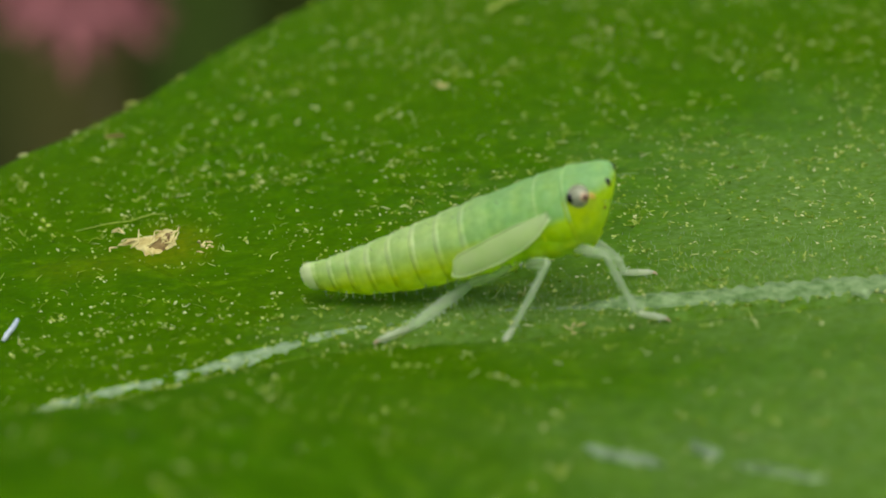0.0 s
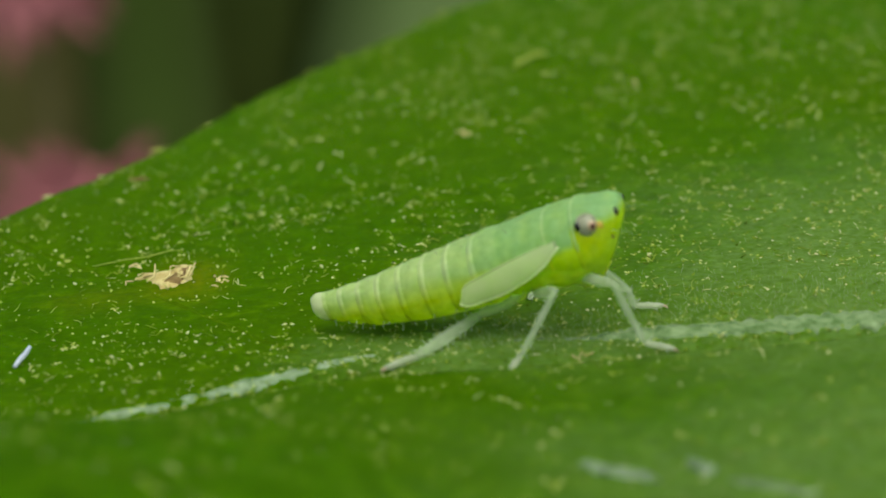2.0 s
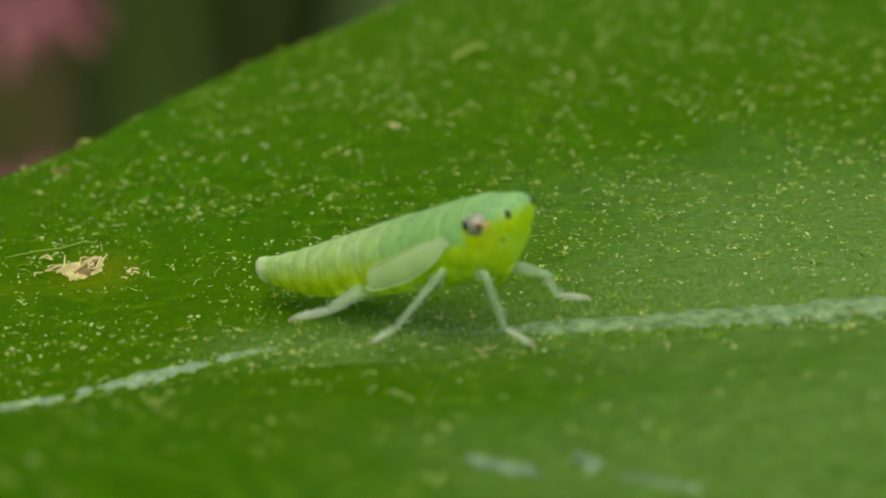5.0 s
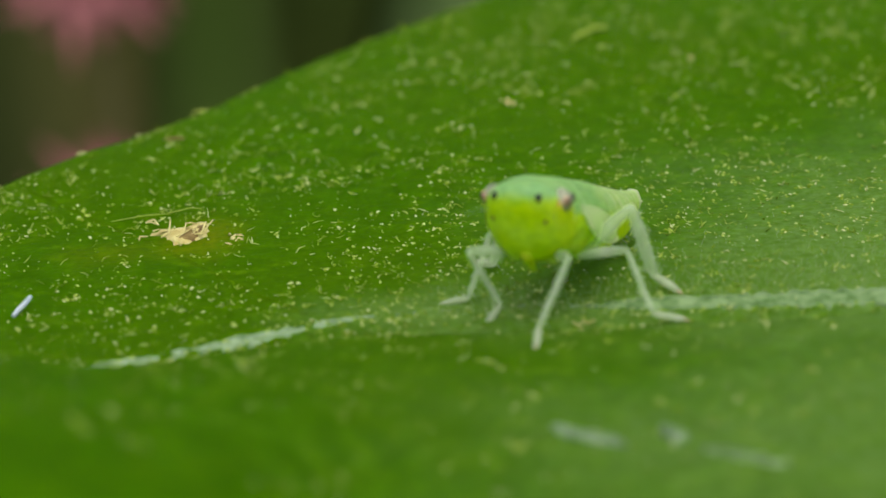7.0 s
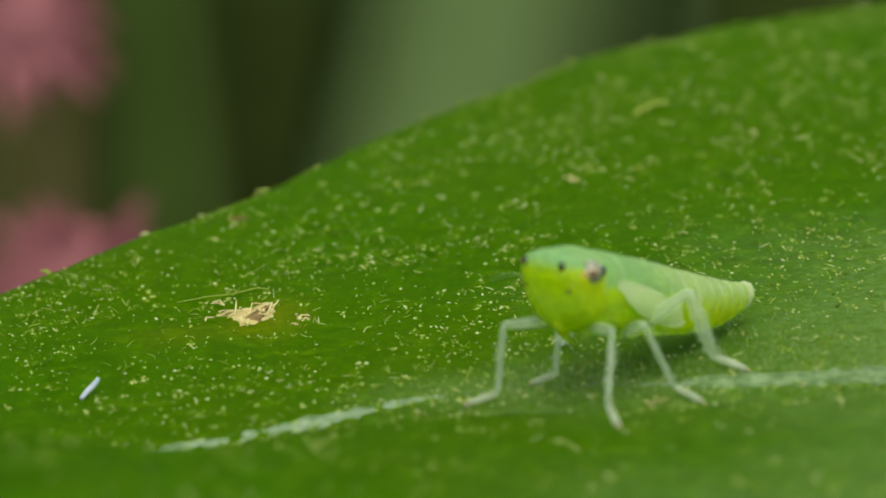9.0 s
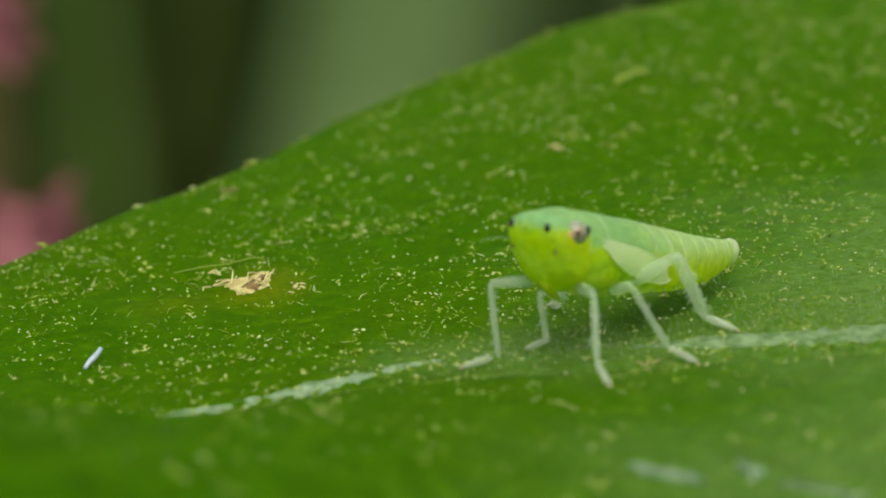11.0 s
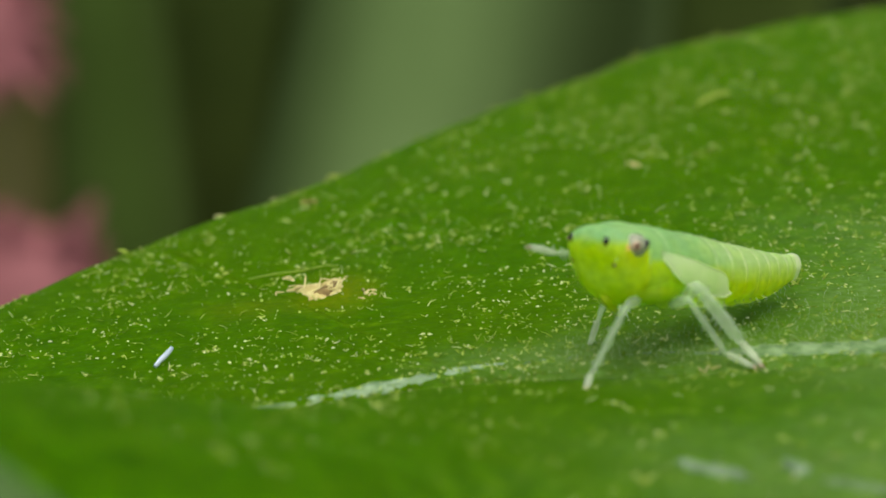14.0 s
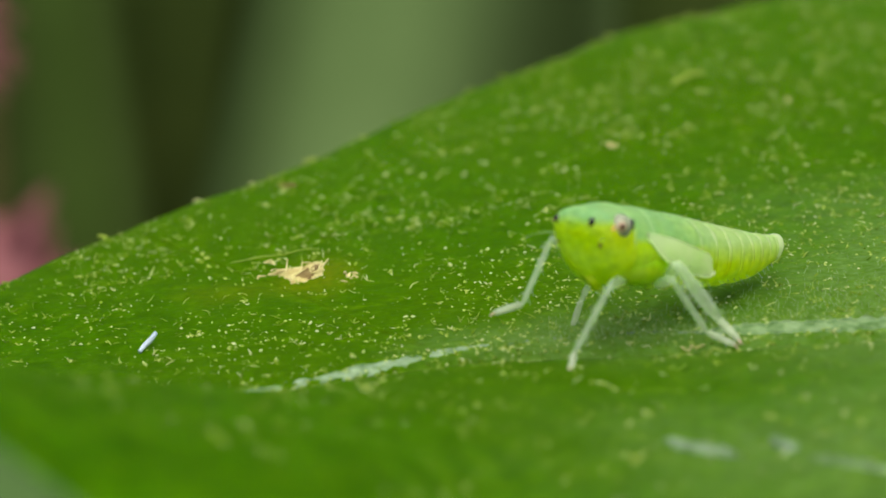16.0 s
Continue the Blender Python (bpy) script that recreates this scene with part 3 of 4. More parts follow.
def build_hairs():
    rng = random.Random(11)
    v, f = [], []
    count = 0
    while count < 17000:
        x = rng.uniform(-8, 12)
        y = rng.uniform(-11, 16)
        if not smooth(NEAR_EDGE, x) + 0.1 < y < smooth(FAR_EDGE, x) - 0.1:
            continue
        if y < smooth(MIDRIB, x) - 0.7 and rng.random() < 0.74:
            continue
        if y > 3 and rng.random() < 0.35:
            continue
        if noise.noise(Vector((x * 0.9, y * 0.6, 1.7))) < rng.uniform(-0.7, 0.25):  # they gather in loose drifts
            continue
        count += 1
        kind = rng.random()
        big = 1.0 + 0.25 * max(0.0, min(1.0, (y - 2.0) / 6.0))
        if kind < 0.66:  # grains
            hair_into(v, f, x, y, big * rng.uniform(0.015, 0.045), rng.uniform(0.4, 1.5), rng.uniform(0, 6.28), big * (0.008 + 0.020 * rng.random() ** 3))
        elif kind < 0.88:  # short hairs, most of them lying flat
            hair_into(v, f, x, y, 0.04 + 0.15 * rng.random() ** 2.5, rng.uniform(0.9, 1.5), rng.uniform(0, 6.28), rng.uniform(0.004, 0.009), rng.uniform(-1.5, 1.5))
        elif kind < 0.95:  # ragged flakes of a few grains
            for k in range(rng.randint(3, 6)):
                hair_into(v, f, x + big * rng.gauss(0, 0.035), min(y + big * rng.gauss(0, 0.045), smooth(FAR_EDGE, x) - 0.05), big * rng.uniform(0.02, 0.07),
                          rng.uniform(0.7, 1.5), rng.uniform(0, 6.28), big * rng.uniform(0.010, 0.022), rng.uniform(-1, 1))
        else:  # small star of two or three hairs
            a = rng.uniform(0, 6.28)
            for k in range(rng.randint(2, 3)):
                hair_into(v, f, x, y, big * rng.uniform(0.05, 0.13), rng.uniform(0.4, 1.4), a + k * rng.uniform(1.2, 2.4), rng.uniform(0.006, 0.012), rng.uniform(-1, 1))
    for k in range(1000):  # grains that gather along the midrib
        x = rng.uniform(-6, 9)
        y = smooth(MIDRIB, x) + rng.gauss(-0.05, 0.22 if not 0 < x < 3 else 0.38)
        hair_into(v, f, x, y, rng.uniform(0.015, 0.05), rng.uniform(0, 1.4), rng.uniform(0, 6.28), 0.008 + 0.018 * rng.random() ** 3)
    ob = raw("hairs", v, f, HAIR, leaf, "short pale hairs and specks")
    tagged(ob, kind="stuff")
    v, f = [], []
    for k in range(2800):  # fine upright fuzz round the vein, thinning out on the blade
        x = rng.uniform(2.9, 9.8) if k % 6 else rng.uniform(0.8, 2.9)
        y = -3.5 + abs(rng.gauss(0, 1.0 if x > 3 else 0.6))
        hair_into(v, f, x, y, rng.uniform(0.03, 0.10), rng.uniform(0, 0.9), rng.uniform(0, 6.28), 0.003, rng.uniform(-0.5, 0.5))
    tagged(raw("fuzz", v, f, FUZZ, leaf, "fine whitish fuzz beside the midrib"), kind="stuff")
    # bristles along the far margin
    v, f = [], []
    x = -7.0
    while x < 12:
        y = smooth(FAR_EDGE, x) - 0.02
        hair_into(v, f, x, y, 0.08 + 0.2 * rng.random() ** 2, rng.uniform(1.1, 1.5), rng.uniform(1.9, 3.4), rng.uniform(0.018, 0.035), rng.uniform(-1, 1))
        x += rng.uniform(0.3, 1.3)
    tagged(raw("edge_bristles", v, f, HAIR, leaf, "pale bristles on the margin"), kind="stuff")


build_hairs()

def patch(name, outline, height, material, parent, label="", seed=1):
    """A thin ragged crust that follows the leaf: outline is (x, y) in millimetres."""
    rng = random.Random(seed)
    cx = sum(q[0] for q in outline) / len(outline)
    cy = sum(q[1] for q in outline) / len(outline)
    pts = []
    for (x0, y0), (x1, y1) in zip(outline, outline[1:] + outline[:1]):
        for k in range(5):
            s = k / 5
            pts.append((x0 + (x1 - x0) * s + rng.uniform(-0.025, 0.025), y0 + (y1 - y0) * s + rng.uniform(-0.05, 0.05)))
    n = len(pts)
    verts, faces = [], []
    for r, h in ((1.0, -0.01), (0.93, 0.6), (0.6, 1.0), (0.25, 0.8)):
        for x, y in pts:
            px, py = cx + (x - cx) * r, cy + (y - cy) * r
            verts.append((px, py, leaf_z(px, py) + h * height * (1 + (0.6 * rng.uniform(-1, 1) if 0 < h < 1 else 0))))
    for ring in range(3):
        for k in range(n):
            a, c = ring * n + k, ring * n + (k + 1) % n
            faces.append((a, c, c + n, a + n))
    faces.append(tuple(3 * n + k for k in range(n)))
    return raw(name, verts, faces, material, parent, label)


def strand(name, pts, radius, material, parent, label="", lift=0.02):
    pts = [(x, y, leaf_z(x, y) + lift + h) for x, y, h in pts]
    fine = []
    for a, c in zip(pts, pts[1:]):
        fine += [tuple(a[k] + (c[k] - a[k]) * s / 4 for k in range(3)) for s in range(4)]
    fine.append(pts[-1])
    n = len(fine)
    return tube(name, fine, [radius * (0.55 + 0.45 * math.sin(math.pi * (0.15 + 0.7 * i / (n - 1)))) for i in range(n)], material, parent, 6, label)


spot = patch("dry_spot", [(-2.74, 0.20), (-2.52, 0.02), (-2.40, -0.36), (-2.22, -0.28), (-2.02, -0.12), (-2.02, 0.36), (-2.12, 0.5), (-2.3, 0.26), (-2.5, 0.24)],
             0.05, DRY, leaf, "dry straw-yellow spot with torn edges", 4)
patch("brown_core", [(-2.36, -0.25), (-2.1, -0.2), (-2.03, 0.25), (-2.12, 0.35), (-2.25, 0.0)], 0.062, BROWNED, spot, "brown sunken core", 8)
rng = random.Random(21)
for k in range(11):
    x, y = rng.uniform(-2.75, -2.0), rng.uniform(-0.3, 0.45)
    a = rng.uniform(0, 6.28)
    strand("shred", [(x, y, 0.03), (x + 0.10 * math.cos(a), y + 0.17 * math.sin(a), 0.06), (x + 0.16 * math.cos(a + 0.5), y + 0.24 * math.sin(a + 0.5), 0.05 + 0.14 * rng.random() ** 2)],
           rng.uniform(0.007, 0.015), DRY, spot)
def flake(x, y, w, h, material, label, seed):
    """A ragged crumb: a few short bits lying across one another."""
    rng = random.Random(seed)
    v, f = [], []
    for k in range(9):
        hair_into(v, f, x + rng.gauss(0, 0.42 * w), y + rng.gauss(0, 0.42 * h), rng.uniform(0.5, 1.1) * w, rng.uniform(0.8, 1.5), rng.uniform(0, 6.28), rng.uniform(0.15, 0.3) * w, rng.uniform(-1, 1))
    return raw("speck", v, f, material, leaf, label)


flake(-1.67, -0.22, 0.09, 0.16, DRY, "straw-coloured crumb", 2)
flake(0.01, 0.50, 0.06, 0.10, HAIR, "pale crumb", 3)
for k, (x, y, w, h) in enumerate([(4.66, 7.4, 0.07, 0.2), (1.84, 5.4, 0.10, 0.15), (0.19, 9.1, 0.06, 0.4), (-0.76, 7.6, 0.05, 0.2), (-1.04, 5.1, 0.05, 0.2),
                                  (4.74, -3.42, 0.09, 0.16), (-3.66, 1.1, 0.12, 0.3), (-0.86, -2.0, 0.08, 0.2), (3.3, -3.3, 0.08, 0.12), (0.3, -3.5, 0.07, 0.1),
                                  (2.4, -3.92, 0.07, 0.10), (2.5, -4.1, 0.06, 0.1)]):
    straw = k in (0, 1, 5, 10)
    flake(x, y, w, h, DRY if straw else HAIR, "straw-coloured crumb" if straw else "pale crumb", 30 + k)
strand("long_hair", [(-3.3, 0.8, 0), (-2.9, 0.85, 0.02), (-2.6, 0.84, 0.03), (-2.3, 0.95, 0.05), (-2.15, 0.98, 0.02)], 0.008, HAIR, leaf, "long pale hair lying flat")
strand("long_hair", [(2.95, 8.95, 0), (3.1, 9.1, 0.05), (3.3, 9.35, 0.06), (3.5, 9.45, 0.02)], 0.03, HAIR, leaf, "long pale hair lying flat")
strand("long_hair", [(2.3, -4.15, 0.0), (2.45, -4.1, 0.03), (2.6, -4.15, 0.03), (2.7, -4.25, 0.0)], 0.012, HAIR, leaf, "long pale hair lying flat")
strand("dark_slit", [(-3.02, 4.62, -0.03), (-2.86, 4.56, -0.01), (-2.72, 4.55, -0.03)], 0.035, BROWNED, leaf, "short dark slit")
patch("scar", [(1.86, -7.95), (1.95, -8.35), (2.2, -8.5), (2.55, -8.75), (2.5, -8.55), (2.1, -8.2)], 0.05, SCAR, leaf, "pale waxy scar", 12)
patch("scar", [(2.86, -8.2), (2.98, -8.3), (3.06, -8.6), (2.96, -8.7), (2.86, -8.45)], 0.07, SCAR, leaf, "pale waxy scar", 13)
patch("scar", [(3.15, -8.8), (3.5, -8.95), (3.9, -9.4), (3.6, -9.35), (3.2, -8.95)], 0.03, VEIN, leaf, "pale waxy scar", 14)
lint = tagged(new("lint_fibre"), "short bluish-white lint fibre lying on the leaf", "fibre")
strand("fibre", [(-4.0, -2.62, 0.0), (-3.95, -2.53, 0.04), (-3.90, -2.43, 0.06), (-3.86, -2.36, 0.09), (-3.84, -2.30, 0.11)], 0.034, FIBRE, lint)
front = tagged(new("front_leaf"), "pale grey-green leaf in front of the big leaf, out of focus", "leaf")
verts, faces = [], []
edge_dir, inward = Vector((0.72, 0.0, -0.69)), Vector((-0.48, -0.72, -0.50))
for i in range(33):
    for j in range(11):
        u, w = (i / 32 - 0.5) * 17, j / 10
        wide = 6.5 * max(0.0, 1 - (u / 8.7) ** 2) ** 0.6
        q = Vector((-2.75, -15.0, 3.40)) + edge_dir * u + inward * (w * wide + 0.035 * u * u)
        q += Vector((0.5, -0.7, 0.52)) * (0.10 * math.sin(u * 0.8) - 0.25 * math.sin(math.pi * w))
        verts.append(tuple(q))
for i in range(32):
    for j in range(10):
        a = i * 11 + j
        faces.append((a, a + 11, a + 12, a + 1))
low = raw("blade", verts, faces, BLADE_LOW, front)
thick = low.modifiers.new("thickness", "SOLIDIFY")
thick.thickness = 0.25 * MM
tube("midrib", [verts[i * 11 + 5] for i in range(33)], [0.22] * 33, VEIN, front, 8)
tube("leaf_stalk", [verts[32 * 11 + 5], (5.5, -17, -12), (8, -18, -60), (9, -18, -170), (9, -18, -302)], [0.3, 0.5, 0.8, 1.1, 1.4], VEIN, front, 10)

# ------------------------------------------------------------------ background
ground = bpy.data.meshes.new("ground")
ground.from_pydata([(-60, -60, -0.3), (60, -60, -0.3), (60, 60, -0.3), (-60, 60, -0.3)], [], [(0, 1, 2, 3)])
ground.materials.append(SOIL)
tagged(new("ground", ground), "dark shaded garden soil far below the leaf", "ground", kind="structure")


def ribbon(name, base, tip, width, material, bow=0.15, parent=None):
    """A pointed, folded leaf blade from base to tip, in millimetres, with thickness."""
    base, tip = Vector(base), Vector(tip)
    axis = (tip - base)
    side = axis.cross(Vector((0, 1, 0))).normalized()
    out = axis.cross(side).normalized()
    verts, faces = [], []
    n, m = 24, 5
    for layer in (0.0, 0.35):
        for i in range(n):
            s = i / (n - 1)
            w = width * (0.35 + 0.65 * math.sin(math.pi * min(1, s * 0.9 + 0.12))) * (1 - s**6)
            c = base + axis * s + out * bow * axis.length * math.sin(math.pi * s)
            for k in range(m):
                u = k / (m - 1) * 2 - 1
                verts.append(tuple(c + side * u * w * 0.5 + out * (abs(u) * w * 0.12 + layer)))
    half = n * m
    for i in range(n - 1):
        for k in range(m - 1):
            a = i * m + k
            faces.append((a, a + 1, a + m + 1, a + m))
            faces.append((half + a, half + a + m, half + a + m + 1, half + a + 1))
        for k in (0, m - 1):
            a = i * m + k
            faces.append((a, a + m, half + a + m, half + a))
    return raw(name, verts, faces, material, parent)


def flower(center, size, seed):
    rng = random.Random(seed)
    top = tagged(new("pink_flower"), "pink flower of many narrow petals, out of focus", "flower", "pink flowers behind the leaf")
    top.location = [c * MM for c in center]
    for k in range(120):
        a = 2 * math.pi * k * 0.382 + rng.uniform(-0.2, 0.2)
        d = Vector((math.cos(a), -0.15 - 0.25 * rng.random(), math.sin(a)))
        ribbon("petal", (0, 0.03 * k, 0), tuple(d * size * (0.3 + 0.9 * rng.random())), size * 0.24, PETAL, 0.12, top)
    ball("centre", (0, -1.2, 0), (size * 0.6, size * 0.25, size * 0.6), PETAL, top)
    tube("stalk", [(0, 1.0, 0), (1, 6, -30), (2, 8, -90), (3, 10, -235)], [0.5, 0.6, 0.8, 1.0], STALK, top, 8)
    return top


BACKGROUND = []
AX, AZ = -44.2, -61.0  # anchor of the plants behind, 220 mm away
BACKGROUND.append(flower((AX - 0.5, 220, AZ - 5.9), 11.8, 1))
BACKGROUND.append(flower((AX - 4, 224, AZ + 22.0), 10.0, 2))


def blade_thing(label, x, y, width, material, height=120, lean=0.0, tilt=0.0):
    ob = tagged(new("grass_blade"), label, "plant", "blades behind the leaf")
    ob.location = ((AX + x) * MM, y * MM, AZ * MM)
    blade = ribbon("blade", (0, 0, -height - 100), (lean, 3, height), width, material, 0.02, ob)
    rib = tube("midrib", [(lean * s * 0.5, -1.0 - 4 * s, -height - 95 + (2 * height + 90) * s) for s in (0, 0.3, 0.6, 0.9)], [1.6, 1.3, 0.9, 0.4], material, ob, 8)
    blade.rotation_euler.y = rib.rotation_euler.y = radians(tilt)
    BACKGROUND.append(ob)
    return ob


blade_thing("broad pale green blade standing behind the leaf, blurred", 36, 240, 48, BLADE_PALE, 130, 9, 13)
# dark blades carry shade in colour; mid-green ones are added to soften the steps
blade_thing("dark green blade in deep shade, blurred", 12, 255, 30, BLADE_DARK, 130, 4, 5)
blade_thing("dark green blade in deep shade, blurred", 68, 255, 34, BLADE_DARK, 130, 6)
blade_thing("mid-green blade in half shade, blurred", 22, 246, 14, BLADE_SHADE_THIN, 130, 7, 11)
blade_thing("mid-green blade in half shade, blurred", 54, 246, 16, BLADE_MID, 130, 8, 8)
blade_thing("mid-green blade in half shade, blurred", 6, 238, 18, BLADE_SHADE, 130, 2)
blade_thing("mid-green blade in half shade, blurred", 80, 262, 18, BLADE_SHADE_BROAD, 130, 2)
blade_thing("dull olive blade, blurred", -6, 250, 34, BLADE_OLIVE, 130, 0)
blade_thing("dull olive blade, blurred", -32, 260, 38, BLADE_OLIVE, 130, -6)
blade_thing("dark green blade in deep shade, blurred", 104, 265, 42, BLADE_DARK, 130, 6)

# ------------------------------------------------------------------ leafhopper nymph
STATIONS = [  # along the body, half width, top, bottom
    (-2.345, 0.02, 0.095, 0.03), (-2.335, 0.055, 0.135, -0.03), (-2.30, 0.085, 0.165, -0.08), (-2.24, 0.105, 0.178, -0.125), (-2.1, 0.125, 0.172, -0.18), (-1.95, 0.165, 0.172, -0.245), (-1.6, 0.25, 0.20, -0.35),
    (-1.2, 0.335, 0.245, -0.41), (-0.8, 0.395, 0.29, -0.44), (-0.4, 0.435, 0.34, -0.45), (0.0, 0.465, 0.39, -0.44),
    (0.4, 0.48, 0.425, -0.42), (0.75, 0.485, 0.445, -0.42), (0.95, 0.48, 0.455, -0.43), (1.05, 0.475, 0.458, -0.41),
    (1.18, 0.455, 0.455, -0.33), (1.30, 0.42, 0.445, -0.19), (1.39, 0.37, 0.428, -0.04), (1.46, 0.30, 0.395, 0.07),
    (1.50, 0.21, 0.355, 0.15), (1.517, 0.09, 0.30, 0.215), (1.52, 0.02, 0.27, 0.245)]
WIDTH = [(s[0], s[1]) for s in STATIONS]
TOP = [(s[0], s[2]) for s in STATIONS]
BOTTOM = [(s[0], s[3]) for s in STATIONS]


def body_point(x, a, grow=0.0):
    """A point on the body's skin: a = 0 at the left flank, 90 degrees on the back."""
    grow += 0.012 * noise.noise(Vector((x * 4.5, math.cos(a) * 1.8, math.sin(a) * 1.8 + 4))) + 0.005 * noise.noise(Vector((x * 14, math.cos(a) * 5, math.sin(a) * 5)))
    w, t, b = smooth(WIDTH, x) + grow, smooth(TOP, x) + grow, smooth(BOTTOM, x) - grow
    mid = b + (t - b) * 0.48
    c, s = math.cos(a), math.sin(a)
    e = 0.85 if s > 0 else 0.95
    y = math.copysign(abs(c) ** e, c) * w
    z = mid + (t - mid) * abs(s) ** e if s > 0 else mid - (mid - b) * abs(s) ** e
    return (x, y, z)


def skin_at(x, z):
    """The left skin point of the body at x and height z (upper half)."""
    best = min((body_point(x, radians(a)) for a in range(-85, 90)), key=lambda q: abs(q[2] - z))
    return Vector(best)


def loft(name, x0, x1, material, parent, steps=8, swell=lambda u: 0.0, n=36, caps=True, label=""):
    verts, faces = [], []
    for i in range(steps + 1):
        u = i / steps
        for k in range(n):
            verts.append(body_point(x0 + (x1 - x0) * u, 2 * math.pi * k / n, swell(u)))
    for i in range(steps):
        for k in range(n):
            a, b = i * n + k, i * n + (k + 1) % n
            faces.append((a, a + n, b + n, b))
    if caps:
        faces.append(tuple(range(n)))
        faces.append(tuple(reversed(range(steps * n, steps * n + n))))
    return raw(name, verts, faces, material, parent, label)


def build_nymph():
    bug = tagged(new("leafhopper_nymph"), "small bright green leafhopper nymph with black dots, standing on the leaf", "insect")
    # abdomen: overlapping rings with a pale hind rim
    rings = [-2.17, -1.96, -1.72, -1.47, -1.19, -0.89, -0.58, -0.26, 0.08]
    loft("tail_tip", -2.345, -2.13, TAILSKIN, bug, 16, lambda u: 0.012 * math.sin(math.pi * min(1.0, u * 1.2)), label="pale upturned tail tip")
    for a, b in zip(rings, rings[1:]):
        seg = loft("abdomen_segment", a - 0.015, b + 0.01, ABDOMEN, bug, 8, lambda u: 0.020 * math.sin(math.pi * min(1, u * 1.1)) - 0.010, caps=False)
        loft("rim", a - 0.045, a + 0.075, RIDGE, seg, 6, lambda u: -0.012 + 0.019 * math.sin(math.pi * u), caps=False, label="pale ridge")
    loft("thorax", 0.08, 0.66, THORAX, bug, 10, lambda u: 0.006 * math.sin(math.pi * u), caps=False)
    pron = loft("pronotum", 0.64, 0.96, THORAX, bug, 8, lambda u: 0.016 * math.sin(math.pi * u) + 0.004, caps=False)
    loft("rim", 0.63, 0.675, RIDGE, pron, 4, lambda u: -0.002 + 0.018 * math.sin(math.pi * u), caps=False, label="pale ridge")
    head = loft("head", 0.95, 1.52, HEADSKIN, bug, 24, lambda u: 0.014 * math.sin(math.pi * min(1, u * 3 + 0.05)) if u < 0.3 else 0.0, caps=False)
    loft("rim", 0.975, 1.015, RIDGE, head, 4, lambda u: 0.006 + 0.012 * math.sin(math.pi * u), caps=False, label="pale ridge")
    ball("snout", (1.51, 0, 0.25), (0.010, 0.022, 0.02), HEADSKIN, head)
    tube("beak", [(1.12, 0, -0.30), (1.02, 0, -0.44), (0.90, 0, -0.53), (0.80, 0, -0.56)], [0.09, 0.065, 0.035, 0.012], HEADSKIN, head, 12)
    for sgn in (-1, 1):
        mirror = Matrix.Diagonal((1, sgn, 1))
        c = skin_at(1.15, 0.235) + Vector((0, -0.05, 0))
        eye = ball("eye", mirror @ c, (0.136, 0.128, 0.136), EYEWHITE, bug, "pale rounded eye")
        ball("iris", mirror @ (c + Vector((0.064, 0.076, 0.0))), (0.060, 0.056, 0.064), EYERIM, eye, "brownish ring", 14)
        ball("pupil", mirror @ (c + Vector((0.089, 0.106, 0.004))), (0.033, 0.033, 0.038), EYEBROWN, eye, "dark brown pupil", 12)
        ball("eye_dot", mirror @ (c + Vector((-0.080, 0.096, 0.030))), (0.040, 0.030, 0.058), BLACK, eye, "black dot behind the pupil", 12)
        ball("cheek_spot", mirror @ (skin_at(1.29, 0.20) + Vector((-0.022, -0.030, 0))), (0.075, 0.032, 0.065), ORANGE, head, "dull orange patch", 12)
        ball("antenna_base", mirror @ (skin_at(1.37, 0.02) + Vector((0, -0.01, 0))), (0.02, 0.02, 0.025), EYEBROWN, head, "small dark antenna base", 10)
        ball("dot", mirror @ (skin_at(1.485, 0.27) + Vector((-0.006, -0.010, 0))), (0.034, 0.034, 0.050), BLACK, head, "round black dot", 12)
        tube("antenna", [(1.36, sgn * 0.33, 0.10), (1.46, sgn * 0.41, 0.11), (1.57, sgn * 0.48, 0.08), (1.68, sgn * 0.53, 0.03)],
             [0.007, 0.003, 0.002, 0.0015], LEGSKIN, head, 6)
        ball("flank_lobe", mirror @ Vector((0.66, 0.265, -0.18)), (0.50, 0.215, 0.235), FLANK, bug)
        for key, x in (("fore", 0.89), ("mid", 0.40), ("hind", 0.12)):
            ball("hip_lobe", mirror @ Vector((x - 0.02, 0.21, -0.37)), (0.12, 0.075, 0.10), HIPSKIN, bug, seg=14)
        # wing pad: a thin curved flap along the flank
        verts, faces = [], []
        n, m = 22, 9
        for layer in (0.014, -0.006):
            for i in range(n):
                s = i / (n - 1)
                x = 0.80 - 1.30 * s
                a_hi = radians(24 - 22 * s)
                a_lo = radians(6 - 36 * math.sin(math.pi / 2 * min(1.0, s / 0.8)) ** 0.9)
                end = max(0.0, 1 - max(0.0, (s - 0.86) / 0.14) ** 2.4) ** 0.5 if s > 0.86 else 0.55 + 0.45 * math.sin(math.pi / 2 * min(1.0, s / 0.35))
                mid = a_lo + (a_hi - a_lo) * (0.70 - 0.45 * s)
                for k in range(m):
                    u = k / (m - 1)
                    a = mid + (a_lo + (a_hi - a_lo) * u - mid) * end
                    px, py, pz = body_point(x, a, 0.010 + layer + 0.045 * (1 - u) * s)
                    verts.append((px, sgn * py, pz))
        half = n * m
        for i in range(n - 1):
            for k in range(m - 1):
                a = i * m + k
                faces.append((a, a + 1, a + m + 1, a + m))
                faces.append((half + a, half + a + m, half + a + m + 1, half + a + 1))
            for k in (0, m - 1):
                a = i * m + k
                faces.append((a, a + m, half + a + m, half + a))
        for i in (0, n - 1):
            for k in range(m - 1):
                a = i * m + k
